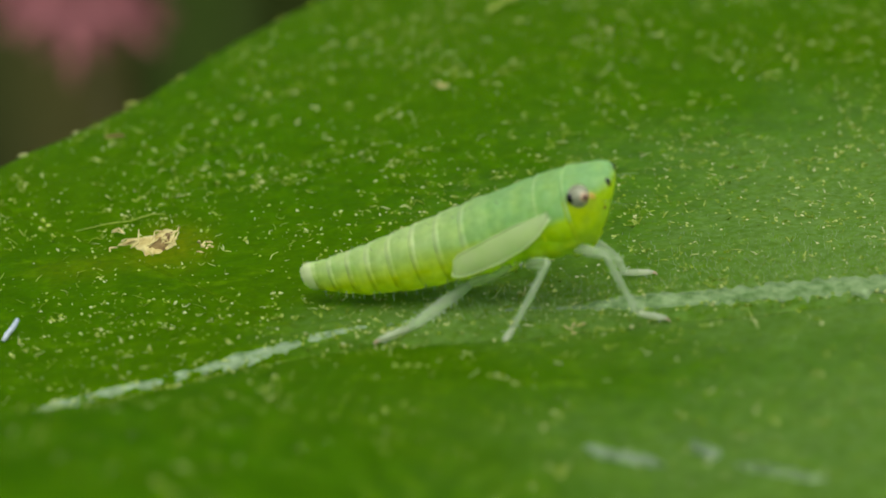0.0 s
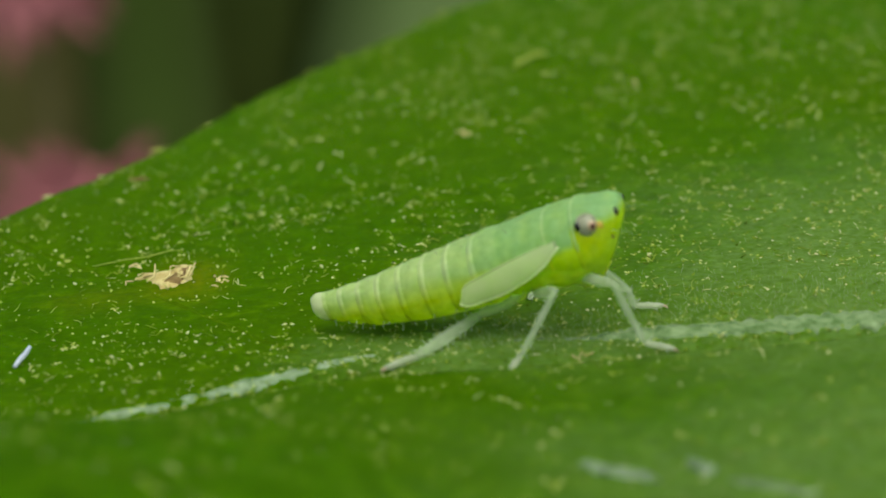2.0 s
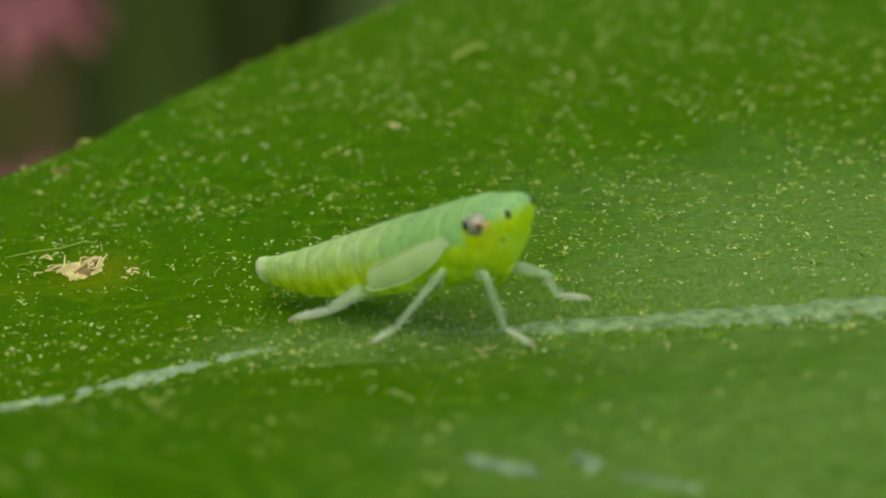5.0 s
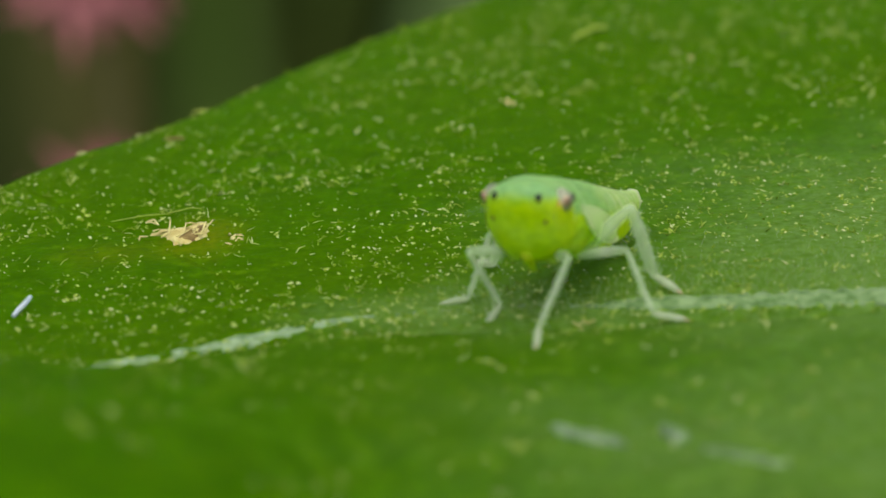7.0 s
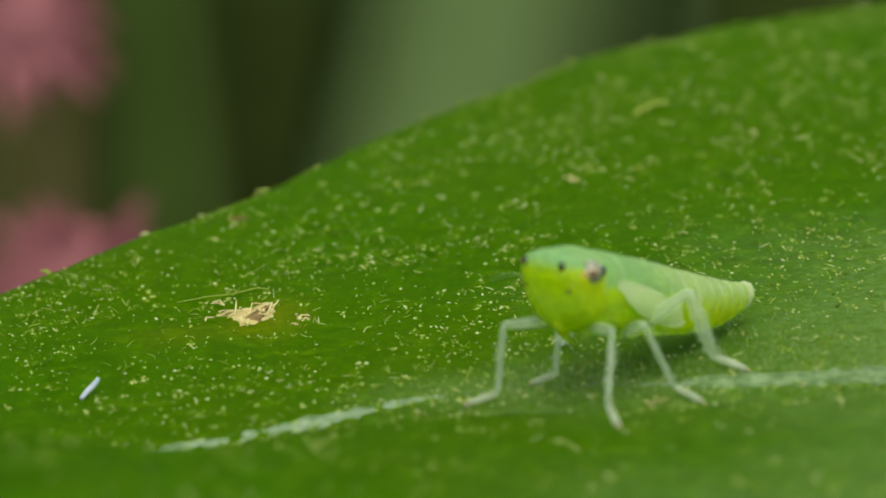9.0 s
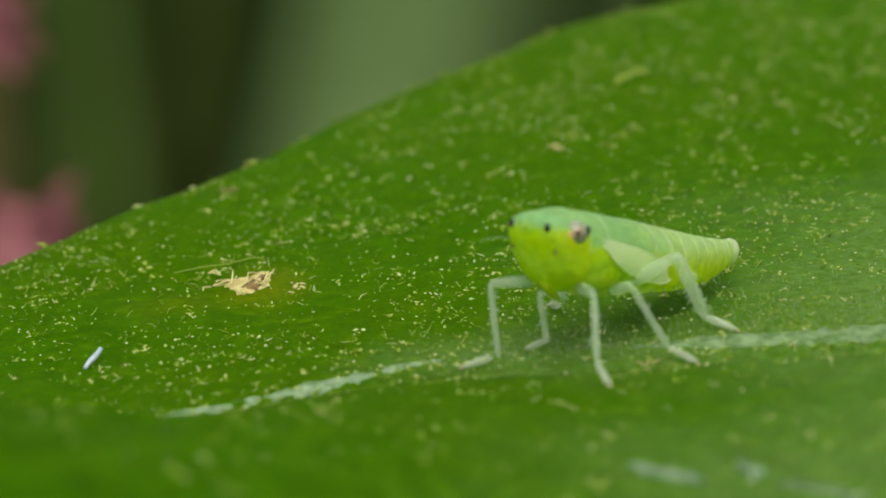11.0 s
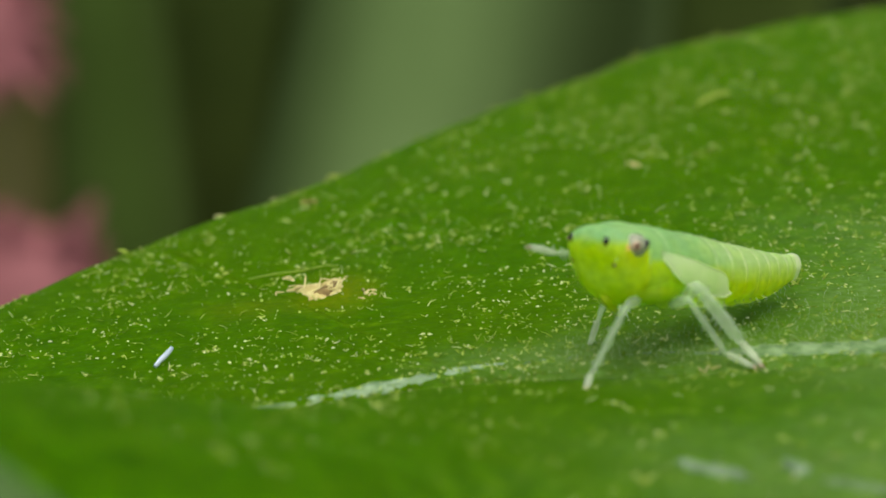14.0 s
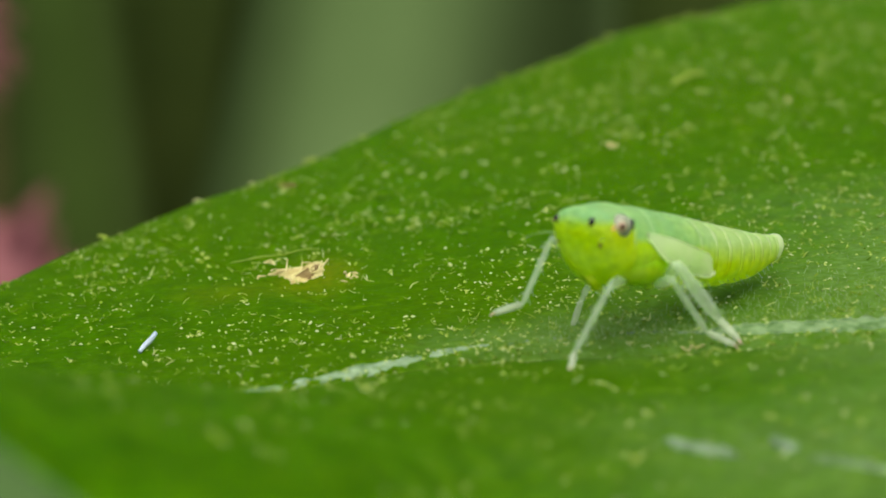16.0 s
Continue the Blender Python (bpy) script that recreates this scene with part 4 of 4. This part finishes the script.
                faces.append((a, a + 1, half + a + 1, half + a))
        pad = raw("wing_pad", verts, faces, PAD, bug, "pale translucent wing pad")
        edge = [verts[i * m] for i in range(n)] + [verts[(n - 1) * m + k] for k in range(1, m)]
        tube("rim", edge, [0.010] * len(edge), PADRIM, pad, 6, "whitish rim")
    # fringe of fine bristles under the flanks
    rng = random.Random(5)
    v, f = [], []
    for sgn in (-1, 1):
        x = -2.1
        while x < 0.5:
            a = radians(-50 + rng.uniform(-12, 12))
            px, py, pz = body_point(x, a)
            d = Vector((rng.uniform(-0.3, 0.1), math.cos(a), math.sin(a) * 1.2)).normalized() * rng.uniform(0.04, 0.11)
            tube_into(v, f, [(px, sgn * py, pz), (px + d.x, sgn * (py + d.y), pz + d.z)], [0.008, 0.003], 4)
            x += rng.uniform(0.05, 0.16) if x < -0.6 else rng.uniform(0.03, 0.08)
        x = -2.1
        while x < 0.6:
            a = radians(80 + rng.uniform(-30, 8))
            px, py, pz = body_point(x, a)
            tube_into(v, f, [(px, sgn * py, pz), (px - 0.02, sgn * py, pz + rng.uniform(0.02, 0.045))], [0.004, 0.002], 4)
            x += rng.uniform(0.15, 0.4)
    tagged(raw("bristles", v, f, LEGSKIN, bug, "fine pale bristles"), kind="stuff")
    return bug


bug = build_nymph()

# legs: hip on the body, lengths of thigh, shin and foot
LEGS = {
    "fr": ((0.87, -0.25, -0.35), 0.59, 0.83, 0.35), "mr": ((0.32, -0.28, -0.40), 0.55, 0.84, 0.35), "hr": ((0.13, -0.30, -0.36), 0.72, 1.08, 0.41),
    "fl": ((0.87, 0.25, -0.35), 0.59, 0.83, 0.35), "ml": ((0.32, 0.28, -0.40), 0.55, 0.84, 0.35), "hl": ((0.13, 0.30, -0.36), 0.72, 1.08, 0.41)}


def limb(name, length, r0, r1, material, parent, bulge=0.0, spines=0):
    """A tapered limb piece that runs along its own x axis from 0 to length."""
    v, f = [], []
    n = 9
    pts = [(length * i / (n - 1), 0, 0) for i in range(n)]
    radii = [r0 + (r1 - r0) * i / (n - 1) + bulge * math.sin(math.pi * i / (n - 1)) for i in range(n)]
    radii[0] *= 0.75
    radii[-1] *= 0.8
    tube_into(v, f, pts, radii, 10)
    rng = random.Random(3)
    for k in range(spines):
        x = length * (0.10 + 0.88 * k / spines)
        a = rng.uniform(0, 6.28)
        d = (math.cos(a), math.sin(a))
        out = rng.uniform(0.04, 0.075)
        tube_into(v, f, [(x, d[0] * r1, d[1] * r1), (x + 0.035, d[0] * (r1 + out), d[1] * (r1 + out))], [0.012, 0.003], 4)
    return raw(name, v, f, material, parent)


LEG_PIECES = {}
for key, (hip, l1, l2, l3) in LEGS.items():
    hind = key[0] == "h"
    foot = limb("foot", l3, 0.046 if hind else 0.032, 0.026, FOOTSKIN, bug, 0.010, 8 if hind else 3)
    for sgn in (-1, 1):  # two small claws
        tube("claw", [(l3 - 0.03, sgn * 0.008, 0), (l3 + 0.02, sgn * 0.022, -0.008), (l3 + 0.045, sgn * 0.026, -0.028)], [0.014, 0.010, 0.003], CLAWSKIN, foot, 6, "small brown claw")
    LEG_PIECES[key] = (limb("thigh", l1, 0.056, 0.043, LEGSKIN, bug, 0.028 if hind else 0.012),
                  limb("shin", l2, 0.056 if hind else 0.036, 0.056 if hind else 0.030, LEGSKIN, bug, 0.016 if hind else 0.005, 60 if hind else 14), foot)

# ------------------------------------------------------------------ movement
BODY = [  # seconds, place in millimetres, heading, pitch, roll
    (0, 1.64, -2.98, 0.89, -16, 15.5, 0), (4.2, 1.64, -2.98, 0.89, -16, 15.5, 0), (4.7, 1.66, -2.98, 0.90, -22, 15, 0),
    (5.3, 1.85, -3.0, 0.94, -52, 14.5, 0), (5.9, 2.12, -3.05, 0.95, -92, 14.2, -1), (6.3, 2.17, -3.05, 0.95, -99, 14.1, -2),
    (6.5, 2.18, -3.05, 0.95, -100, 14.1, -2), (6.7, 2.25, -2.88, 0.92, -112, 14.3, 0), (7.0, 2.27, -2.87, 0.91, -113.5, 14.3, 0),
    (7.5, 2.27, -2.87, 0.91, -114, 14.6, 0), (7.7, 2.27, -2.9, 0.90, -119, 17, 0), (8.0, 2.27, -2.92, 0.90, -121, 17.6, 0),
    (8.3, 2.17, -2.95, 0.95, -132.5, 17.0, 0.8), (9.1, 2.17, -2.99, 0.95, -131.7, 17.2, 1.0), (9.3, 2.12, -2.9, 0.96, -133.5, 17.3, 1.0),
    (9.5, 2.03, -2.75, 0.98, -135.8, 17.4, 0.9), (9.7, 2.03, -2.68, 1.0, -136.2, 17.4, 1.0), (10.3, 2.05, -2.75, 0.99, -135, 17.0, 1.5), (11.8, 2.16, -2.93, 0.97, -132, 16.4, 2.5),
    (12.0, 2.16, -2.93, 0.97, -132, 16.4, 2.5), (12.2, 2.11, -2.98, 0.97, -132, 15.7, 2), (12.5, 2.06, -3.03, 0.97, -131.5, 15.3, 2),
    (13.0, 2.07, -3.07, 0.96, -132, 15.1, 3), (14.5, 2.08, -3.07, 0.96, -132.2, 16.0, 3), (16, 2.1, -3.09, 0.96, -132.3, 16.0, 3)]
STEPS = {  # ankle over the leaf: seconds, x, y, height, in millimetres
    "fr": [(0, 3.09, -3.91, 0.1), (4.7, 3.09, -3.91, 0.1), (5.0, 2.6, -4.0, 0.35), (5.3, 2.1, -4.05, 0.05), (5.6, 1.8, -4.0, 0.35), (5.9, 1.57, -3.95, 0.24), (6.5, 1.57, -3.95, 0.24), (6.7, 1.5, -3.66, 0.12),
           (7.5, 1.5, -3.66, 0.12), (7.6, 1.1, -3.65, 0.3), (7.7, 0.8, -3.61, 0.05), (8.3, 0.69, -3.61, 0.04), (9.1, 0.69, -3.61, 0.05), (9.5, 0.65, -3.61, 0.08), (12.3, 0.69, -3.6, 0.03)],
    "mr": [(0, 1.69, -3.95, 0.06), (4.7, 1.69, -3.95, 0.06), (5.0, 1.4, -3.9, 0.3), (5.3, 1.2, -3.7, 0.05), (5.7, 1.1, -3.6, 0.25), (6.0, 1.25, -3.35, 0.05), (6.5, 1.25, -3.35, 0.05),
           (6.7, 1.15, -3.2, 0.05), (7.5, 1.15, -3.2, 0.05), (7.7, 1.25, -3.3, 0.25), (8.0, 1.34, -3.42, 0.14), (9.1, 1.34, -3.4, 0.14), (9.5, 1.27, -3.21, 0.08), (12.0, 1.3, -3.52, 0.16),
           (12.4, 1.3, -3.4, 0.15), (12.6, 1.26, -3.15, 0.2), (12.9, 1.20, -2.87, 0.26), (16, 1.20, -2.89, 0.26)],
    "hr": [(0, 0.56, -3.6, 0), (4.7, 0.56, -3.6, 0), (5.0, 0.7, -3.2, 0.3), (5.3, 0.85, -2.8, 0.05), (6.3, 1.22, -2.55, 0.06), (6.5, 1.22, -2.55, 0.06), (6.7, 1.3, -2.1, 0.15),
           (7.0, 1.45, -2.0, 0.05), (16, 1.5, -1.95, 0.05)],
    "fl": [(0, 3.15, -2.65, 0.05), (4.7, 3.15, -2.65, 0.05), (5.1, 3.3, -3.2, 0.3), (5.5, 3.1, -3.9, 0.05), (5.8, 3.05, -4.2, 0.25), (6.1, 2.98, -4.5, 0.1), (6.5, 2.98, -4.57, 0.1), (6.6, 2.4, -4.7, 0.35), (6.7, 1.88, -4.9, 0.15),
           (7.5, 1.88, -4.95, 0.15), (8.5, 1.84, -4.96, 0.16), (9.1, 1.84, -4.95, 0.16), (9.5, 1.78, -4.71, 0.14), (9.7, 1.78, -4.71, 0.14), (11.8, 1.75, -4.97, 0.21), (12.0, 1.75, -4.97, 0.21),
           (12.1, 1.4, -4.75, 0.35), (12.2, 1.12, -4.6, 0.1), (13.5, 1.1, -4.59, 0.09), (16, 1.08, -4.62, 0.12)],
    "ml": [(0, 2.0, -2.0, 0.05), (4.7, 2.0, -2.0, 0.05), (5.1, 2.7, -2.4, 0.3), (5.5, 3.1, -3.0, 0.05), (5.8, 3.15, -3.5, 0.25), (6.1, 3.17, -3.88, 0.08), (6.5, 3.17, -3.9, 0.08), (8.0, 3.08, -3.96, 0.1),
           (8.15, 2.85, -3.9, 0.25), (8.3, 2.6, -3.85, 0.11), (9.5, 2.6, -3.81, 0.08), (12.0, 2.61, -3.86, 0.12), (16, 2.56, -3.83, 0.12)],
    "hl": [(0, 0.2, -2.3, 0), (4.7, 0.2, -2.3, 0), (5.1, 1.2, -1.9, 0.3), (5.5, 2.4, -2.0, 0.05), (5.9, 3.0, -2.5, 0.25), (6.2, 3.3, -3.0, 0.06), (6.5, 3.3, -3.0, 0.06), (6.7, 3.25, -2.82, 0.12), (7.5, 3.22, -2.82, 0.07),
           (8.0, 3.2, -2.85, 0.07), (8.3, 3.09, -2.96, 0.09), (9.5, 3.1, -2.94, 0.12), (12.0, 3.11, -2.81, 0.08), (12.4, 3.11, -2.81, 0.08), (12.5, 3.3, -2.8, 0.3), (12.65, 3.0, -3.4, 0.25), (12.8, 2.81, -3.6, 0.13), (16, 2.71, -3.56, 0.17)]}
KNEES = {  # where the knee points from the hip, in the body's space: seconds, x, y, z
    "fr": [(0, 0.42, -0.42, -0.02), (4.7, 0.42, -0.42, -0.02), (6.5, 0.46, -0.32, 0.09), (7.5, 0.51, -0.27, 0.06), (8.3, 0.54, -0.24, -0.09), (9.1, 0.5, -0.3, -0.1), (9.5, 0.29, -0.48, -0.19), (12.0, 0.48, -0.35, -0.05),
           (12.4, 0.3, -0.5, 0.6), (12.6, 0.3, -0.5, 1.0), (14.2, 0.35, -0.5, 0.9), (14.9, 0.4, -0.6, 0.45), (16, 0.4, -0.6, 0.45)],
    "fl": [(0, 0.6, 0.1, -1.0), (4.7, 0.6, 0.1, -1.0), (5.3, 0.3, 0.5, 0.1), (6.5, -0.08, 0.58, 0.11), (6.7, 0.51, 0.29, -0.07), (7.5, 0.51, 0.29, -0.07), (8.3, 0.35, 0.47, -0.02), (9.5, 0.26, 0.53, -0.04), (12.0, 0.37, 0.45, 0.02),
           (12.2, 0.5, 0.3, -0.05), (16, 0.53, 0.25, -0.06)],
    "mr": [(0, 0.37, -0.38, 0.14), (4.7, 0.37, -0.38, 0.14), (5.3, 0.1, -0.5, 0.1), (8.0, -0.08, -0.54, -0.11), (9.5, -0.13, -0.49, -0.21), (12.0, -0.04, -0.54, -0.13), (12.9, -0.04, -0.54, -0.03), (16, -0.09, -0.53, -0.07)],
    "ml": [(0, 0.9, 0.7, 0.15), (4.7, 0.9, 0.7, 0.15), (5.3, 0.1, 0.5, 0.2), (6.5, -0.15, 0.5, 0.19), (7.5, -0.29, 0.49, -0.08), (8.0, -0.25, 0.49, -0.05), (8.3, 0.32, 0.39, 0.21), (9.5, 0.23, 0.49, 0.1), (12.0, 0.33, 0.4, 0.19),
           (13.5, 0.32, 0.41, 0.15), (16, 0.34, 0.4, 0.15)],
    "hr": [(0, 0.0, 0.8, -0.12), (4.7, 0.0, 0.8, -0.12), (5.3, -0.16, -0.55, 0.2), (6.5, -0.16, -0.55, 0.44), (7.0, -0.35, -0.45, 0.3), (16, -0.35, -0.45, 0.3)],
    "hl": [(0, 0.1, 1.0, -0.25), (4.7, 0.1, 1.0, -0.25), (5.3, -0.13, 0.55, 0.2), (6.5, -0.13, 0.55, 0.47), (7.5, 0.01, 0.5, 0.53), (8.3, -0.18, 0.52, 0.48), (9.5, -0.21, 0.47, 0.5), (12.0, -0.25, 0.58, 0.35), (12.4, -0.25, 0.58, 0.35),
           (12.8, 0.43, 0.53, 0.23), (13.5, 0.43, 0.53, 0.23), (15.0, 0.52, 0.42, 0.27), (16, 0.52, 0.42, 0.27)]}
TOES = {  # where the foot points from the ankle, in the body's space: seconds, x, y, z
    "fr": [(0, 0.25, 0.09, -0.17), (4.7, 0.25, 0.09, -0.17), (6.5, -0.05, -0.19, -0.25), (7.5, 0.24, -0.05, -0.23), (8.3, 0.28, -0.2, -0.13), (9.5, 0.22, -0.22, -0.15), (12.3, 0.28, -0.2, -0.11)],
    "fl": [(0, 0.3, 0.05, -0.1), (4.7, 0.3, 0.05, -0.1), (6.3, 0.11, 0.32, -0.08), (6.5, 0.11, 0.32, -0.08), (6.7, 0.28, 0.08, -0.2), (7.5, 0.28, 0.08, -0.2), (8.3, 0.17, 0.24, -0.18), (9.5, 0.11, 0.3, -0.16), (12.0, 0.07, 0.25, -0.22),
           (12.2, 0.29, 0.17, -0.11), (16, 0.26, 0.18, -0.16)],
    "mr": [(0, -0.05, -0.34, 0.0), (4.7, -0.05, -0.34, 0.0), (8.0, 0.0, -0.32, -0.14), (12.0, 0.0, -0.31, -0.16), (12.9, -0.02, -0.12, -0.32), (16, -0.02, -0.12, -0.32)],
    "ml": [(0, 0.0, 0.34, -0.05), (4.7, 0.0, 0.34, -0.05), (6.5, -0.06, 0.32, -0.06), (7.5, -0.2, 0.29, -0.02), (8.3, -0.17, 0.28, -0.12), (16, -0.17, 0.28, -0.12)],
    "hr": [(0, -0.3, -0.26, 0.05), (4.7, -0.3, -0.26, 0.05), (6.5, -0.27, -0.31, -0.02), (16, -0.27, -0.31, -0.02)],
    "hl": [(0, -0.3, 0.26, 0.05), (4.7, -0.3, 0.26, 0.05), (6.5, -0.28, 0.31, 0.01), (6.7, 0.17, 0.35, -0.14), (8.0, 0.1, 0.36, -0.12), (8.3, -0.16, 0.38, -0.08), (9.5, -0.15, 0.37, -0.1), (12.4, -0.05, 0.4, -0.1),
           (12.8, 0.07, 0.33, -0.21), (16, 0.03, 0.36, -0.22)]}
RAISED = [  # the lifted front foot while it grooms: seconds, ankle and toe in millimetres
    (12.4, 0.75, -3.50, 0.05, 0.50, -3.60, 0.02),
    (12.5, 0.87, -3.75, 2.21, 0.82, -3.85, 2.50),
    (12.6, 0.28, -3.75, 1.35, 0.13, -3.85, 1.19),
    (12.7, -0.19, -3.75, 1.76, -0.34, -3.85, 1.91),
    (12.8, 0.32, -3.75, 1.05, 0.02, -3.85, 0.99),
    (12.9, 0.22, -3.75, 1.77, 0.14, -3.85, 2.17),
    (13, 0.89, -3.75, 1.51, 0.63, -3.85, 1.54),
    (13.1, 0.79, -3.75, 0.81, 0.57, -3.85, 0.76),
    (13.2, 0.70, -3.75, 2.20, 0.53, -3.85, 2.50),
    (13.3, 0.74, -3.75, 1.45, 0.54, -3.85, 1.39),
    (13.4, 0.86, -3.75, 1.14, 0.92, -3.85, 1.56),
    (13.5, 0.71, -3.75, 1.14, 0.46, -3.85, 1.25),
    (13.6, 0.25, -3.75, 0.90, 0.03, -3.85, 0.91),
    (13.8, 0.92, -3.75, 1.05, 0.99, -3.85, 0.85),
    (13.9, 0.68, -3.75, 1.31, 0.54, -3.85, 1.43),
    (14, 0.79, -3.75, 1.40, 0.60, -3.85, 1.49),
    (14.2, 0.86, -3.75, 0.72, 0.77, -3.85, 0.44),
    (14.5, 1.01, -3.75, 0.76, 0.93, -3.85, 0.50),
    (14.6, 0.79, -3.75, 1.07, 0.81, -3.85, 1.41),
    (14.7, 0.74, -3.75, 0.99, 0.55, -3.85, 1.11),
    (14.8, 0.64, -3.75, 2.10, 0.55, -3.85, 2.40),
    (14.9, 1.07, -3.75, 0.71, 0.97, -3.85, 0.88),
    (15, 0.31, -3.75, 0.60, -0.12, -3.85, 0.59),
    (15.2, 0.29, -3.75, 0.63, -0.09, -3.85, 0.59),
    (15.5, 0.52, -3.75, 0.63, 0.16, -3.85, 0.64),
    (16, 0.54, -3.75, 0.61, 0.17, -3.85, 0.55),
]
DRIFT = [  # shift of plants behind, in place of leaf movement: seconds, x and z in millimetres
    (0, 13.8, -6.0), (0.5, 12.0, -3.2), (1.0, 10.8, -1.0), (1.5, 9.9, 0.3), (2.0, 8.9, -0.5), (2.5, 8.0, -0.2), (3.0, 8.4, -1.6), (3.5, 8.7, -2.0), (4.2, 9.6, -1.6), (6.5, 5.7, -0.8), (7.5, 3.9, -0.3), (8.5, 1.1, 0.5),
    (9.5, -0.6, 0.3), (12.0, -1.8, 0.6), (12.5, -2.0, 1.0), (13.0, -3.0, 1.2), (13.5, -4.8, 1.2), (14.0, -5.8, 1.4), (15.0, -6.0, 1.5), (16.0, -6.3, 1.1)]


def at_time(rows, t):
    ts = [r[0] for r in rows]
    return [float(np.interp(t, ts, [r[k] for r in rows])) for k in range(1, len(rows[0]))]


def body_pose(t):
    x, y, z, yaw, pitch, roll = at_time(BODY, t)
    return pose(x * MM, y * MM, z * MM) @ pose(0, 0, 0, 0, 0, yaw) @ pose(0, 0, 0, 0, -pitch, 0) @ pose(0, 0, 0, roll, 0, 0)


def along(start, end, up):
    """The pose of a limb piece that starts at start and points at end."""
    x = (end - start).normalized()
    y = up.cross(x).normalized()
    z = x.cross(y)
    m = Matrix((x, y, z)).transposed().to_4x4()
    m.translation = start
    return m


def leg_poses(key, t):
    hip, l1, l2, l3 = LEGS[key]
    inv = body_pose(t).inverted()
    hip = Vector(hip) * MM
    lifted = key == "fr" and t > 12.4
    if lifted:
        raised = at_time(RAISED, t)
        ankle = inv @ (Vector(raised[:3]) * MM)
    else:
        x, y, h = at_time(STEPS[key], t)
        ankle = inv @ (Vector((x, y, leaf_z(x, y) + h + 0.03)) * MM)
    a, b = l1 * MM, l2 * MM
    reach = ankle - hip
    d = min(max(reach.length, abs(a - b) * 1.05 + 1e-6), (a + b) * 0.995)
    u = reach.normalized()
    ankle = hip + u * d
    prefer = Vector(at_time(KNEES[key], t))
    bend = (prefer - u * prefer.dot(u)).normalized()
    c = (a * a + d * d - b * b) / (2 * a * d)
    knee = hip + u * a * c + bend * a * math.sqrt(max(0.0, 1 - c * c))
    if lifted:
        toe = ankle + (inv @ (Vector(raised[3:]) * MM) - ankle).normalized() * l3 * MM
    else:
        toe = ankle + Vector(at_time(TOES[key], t)).normalized() * l3 * MM
    up = Vector((0, 0, 1))
    return along(hip, knee, up), along(knee, ankle, up), along(ankle, toe, up)


def motions():
    times = sorted({r[0] for r in BODY} | {r[0] for table in (STEPS, KNEES, TOES) for rows in table.values() for r in rows} | {r[0] for r in RAISED})
    walk(bug, [(t, body_pose(t)) for t in times])
    for key, pieces in LEG_PIECES.items():
        rows = [(t, leg_poses(key, t)) for t in times]
        for k, piece in enumerate(pieces):
            walk(piece, [(t, p[k]) for t, p in rows])
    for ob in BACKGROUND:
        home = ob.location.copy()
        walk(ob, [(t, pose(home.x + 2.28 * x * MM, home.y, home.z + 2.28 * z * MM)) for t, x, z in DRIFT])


motions()
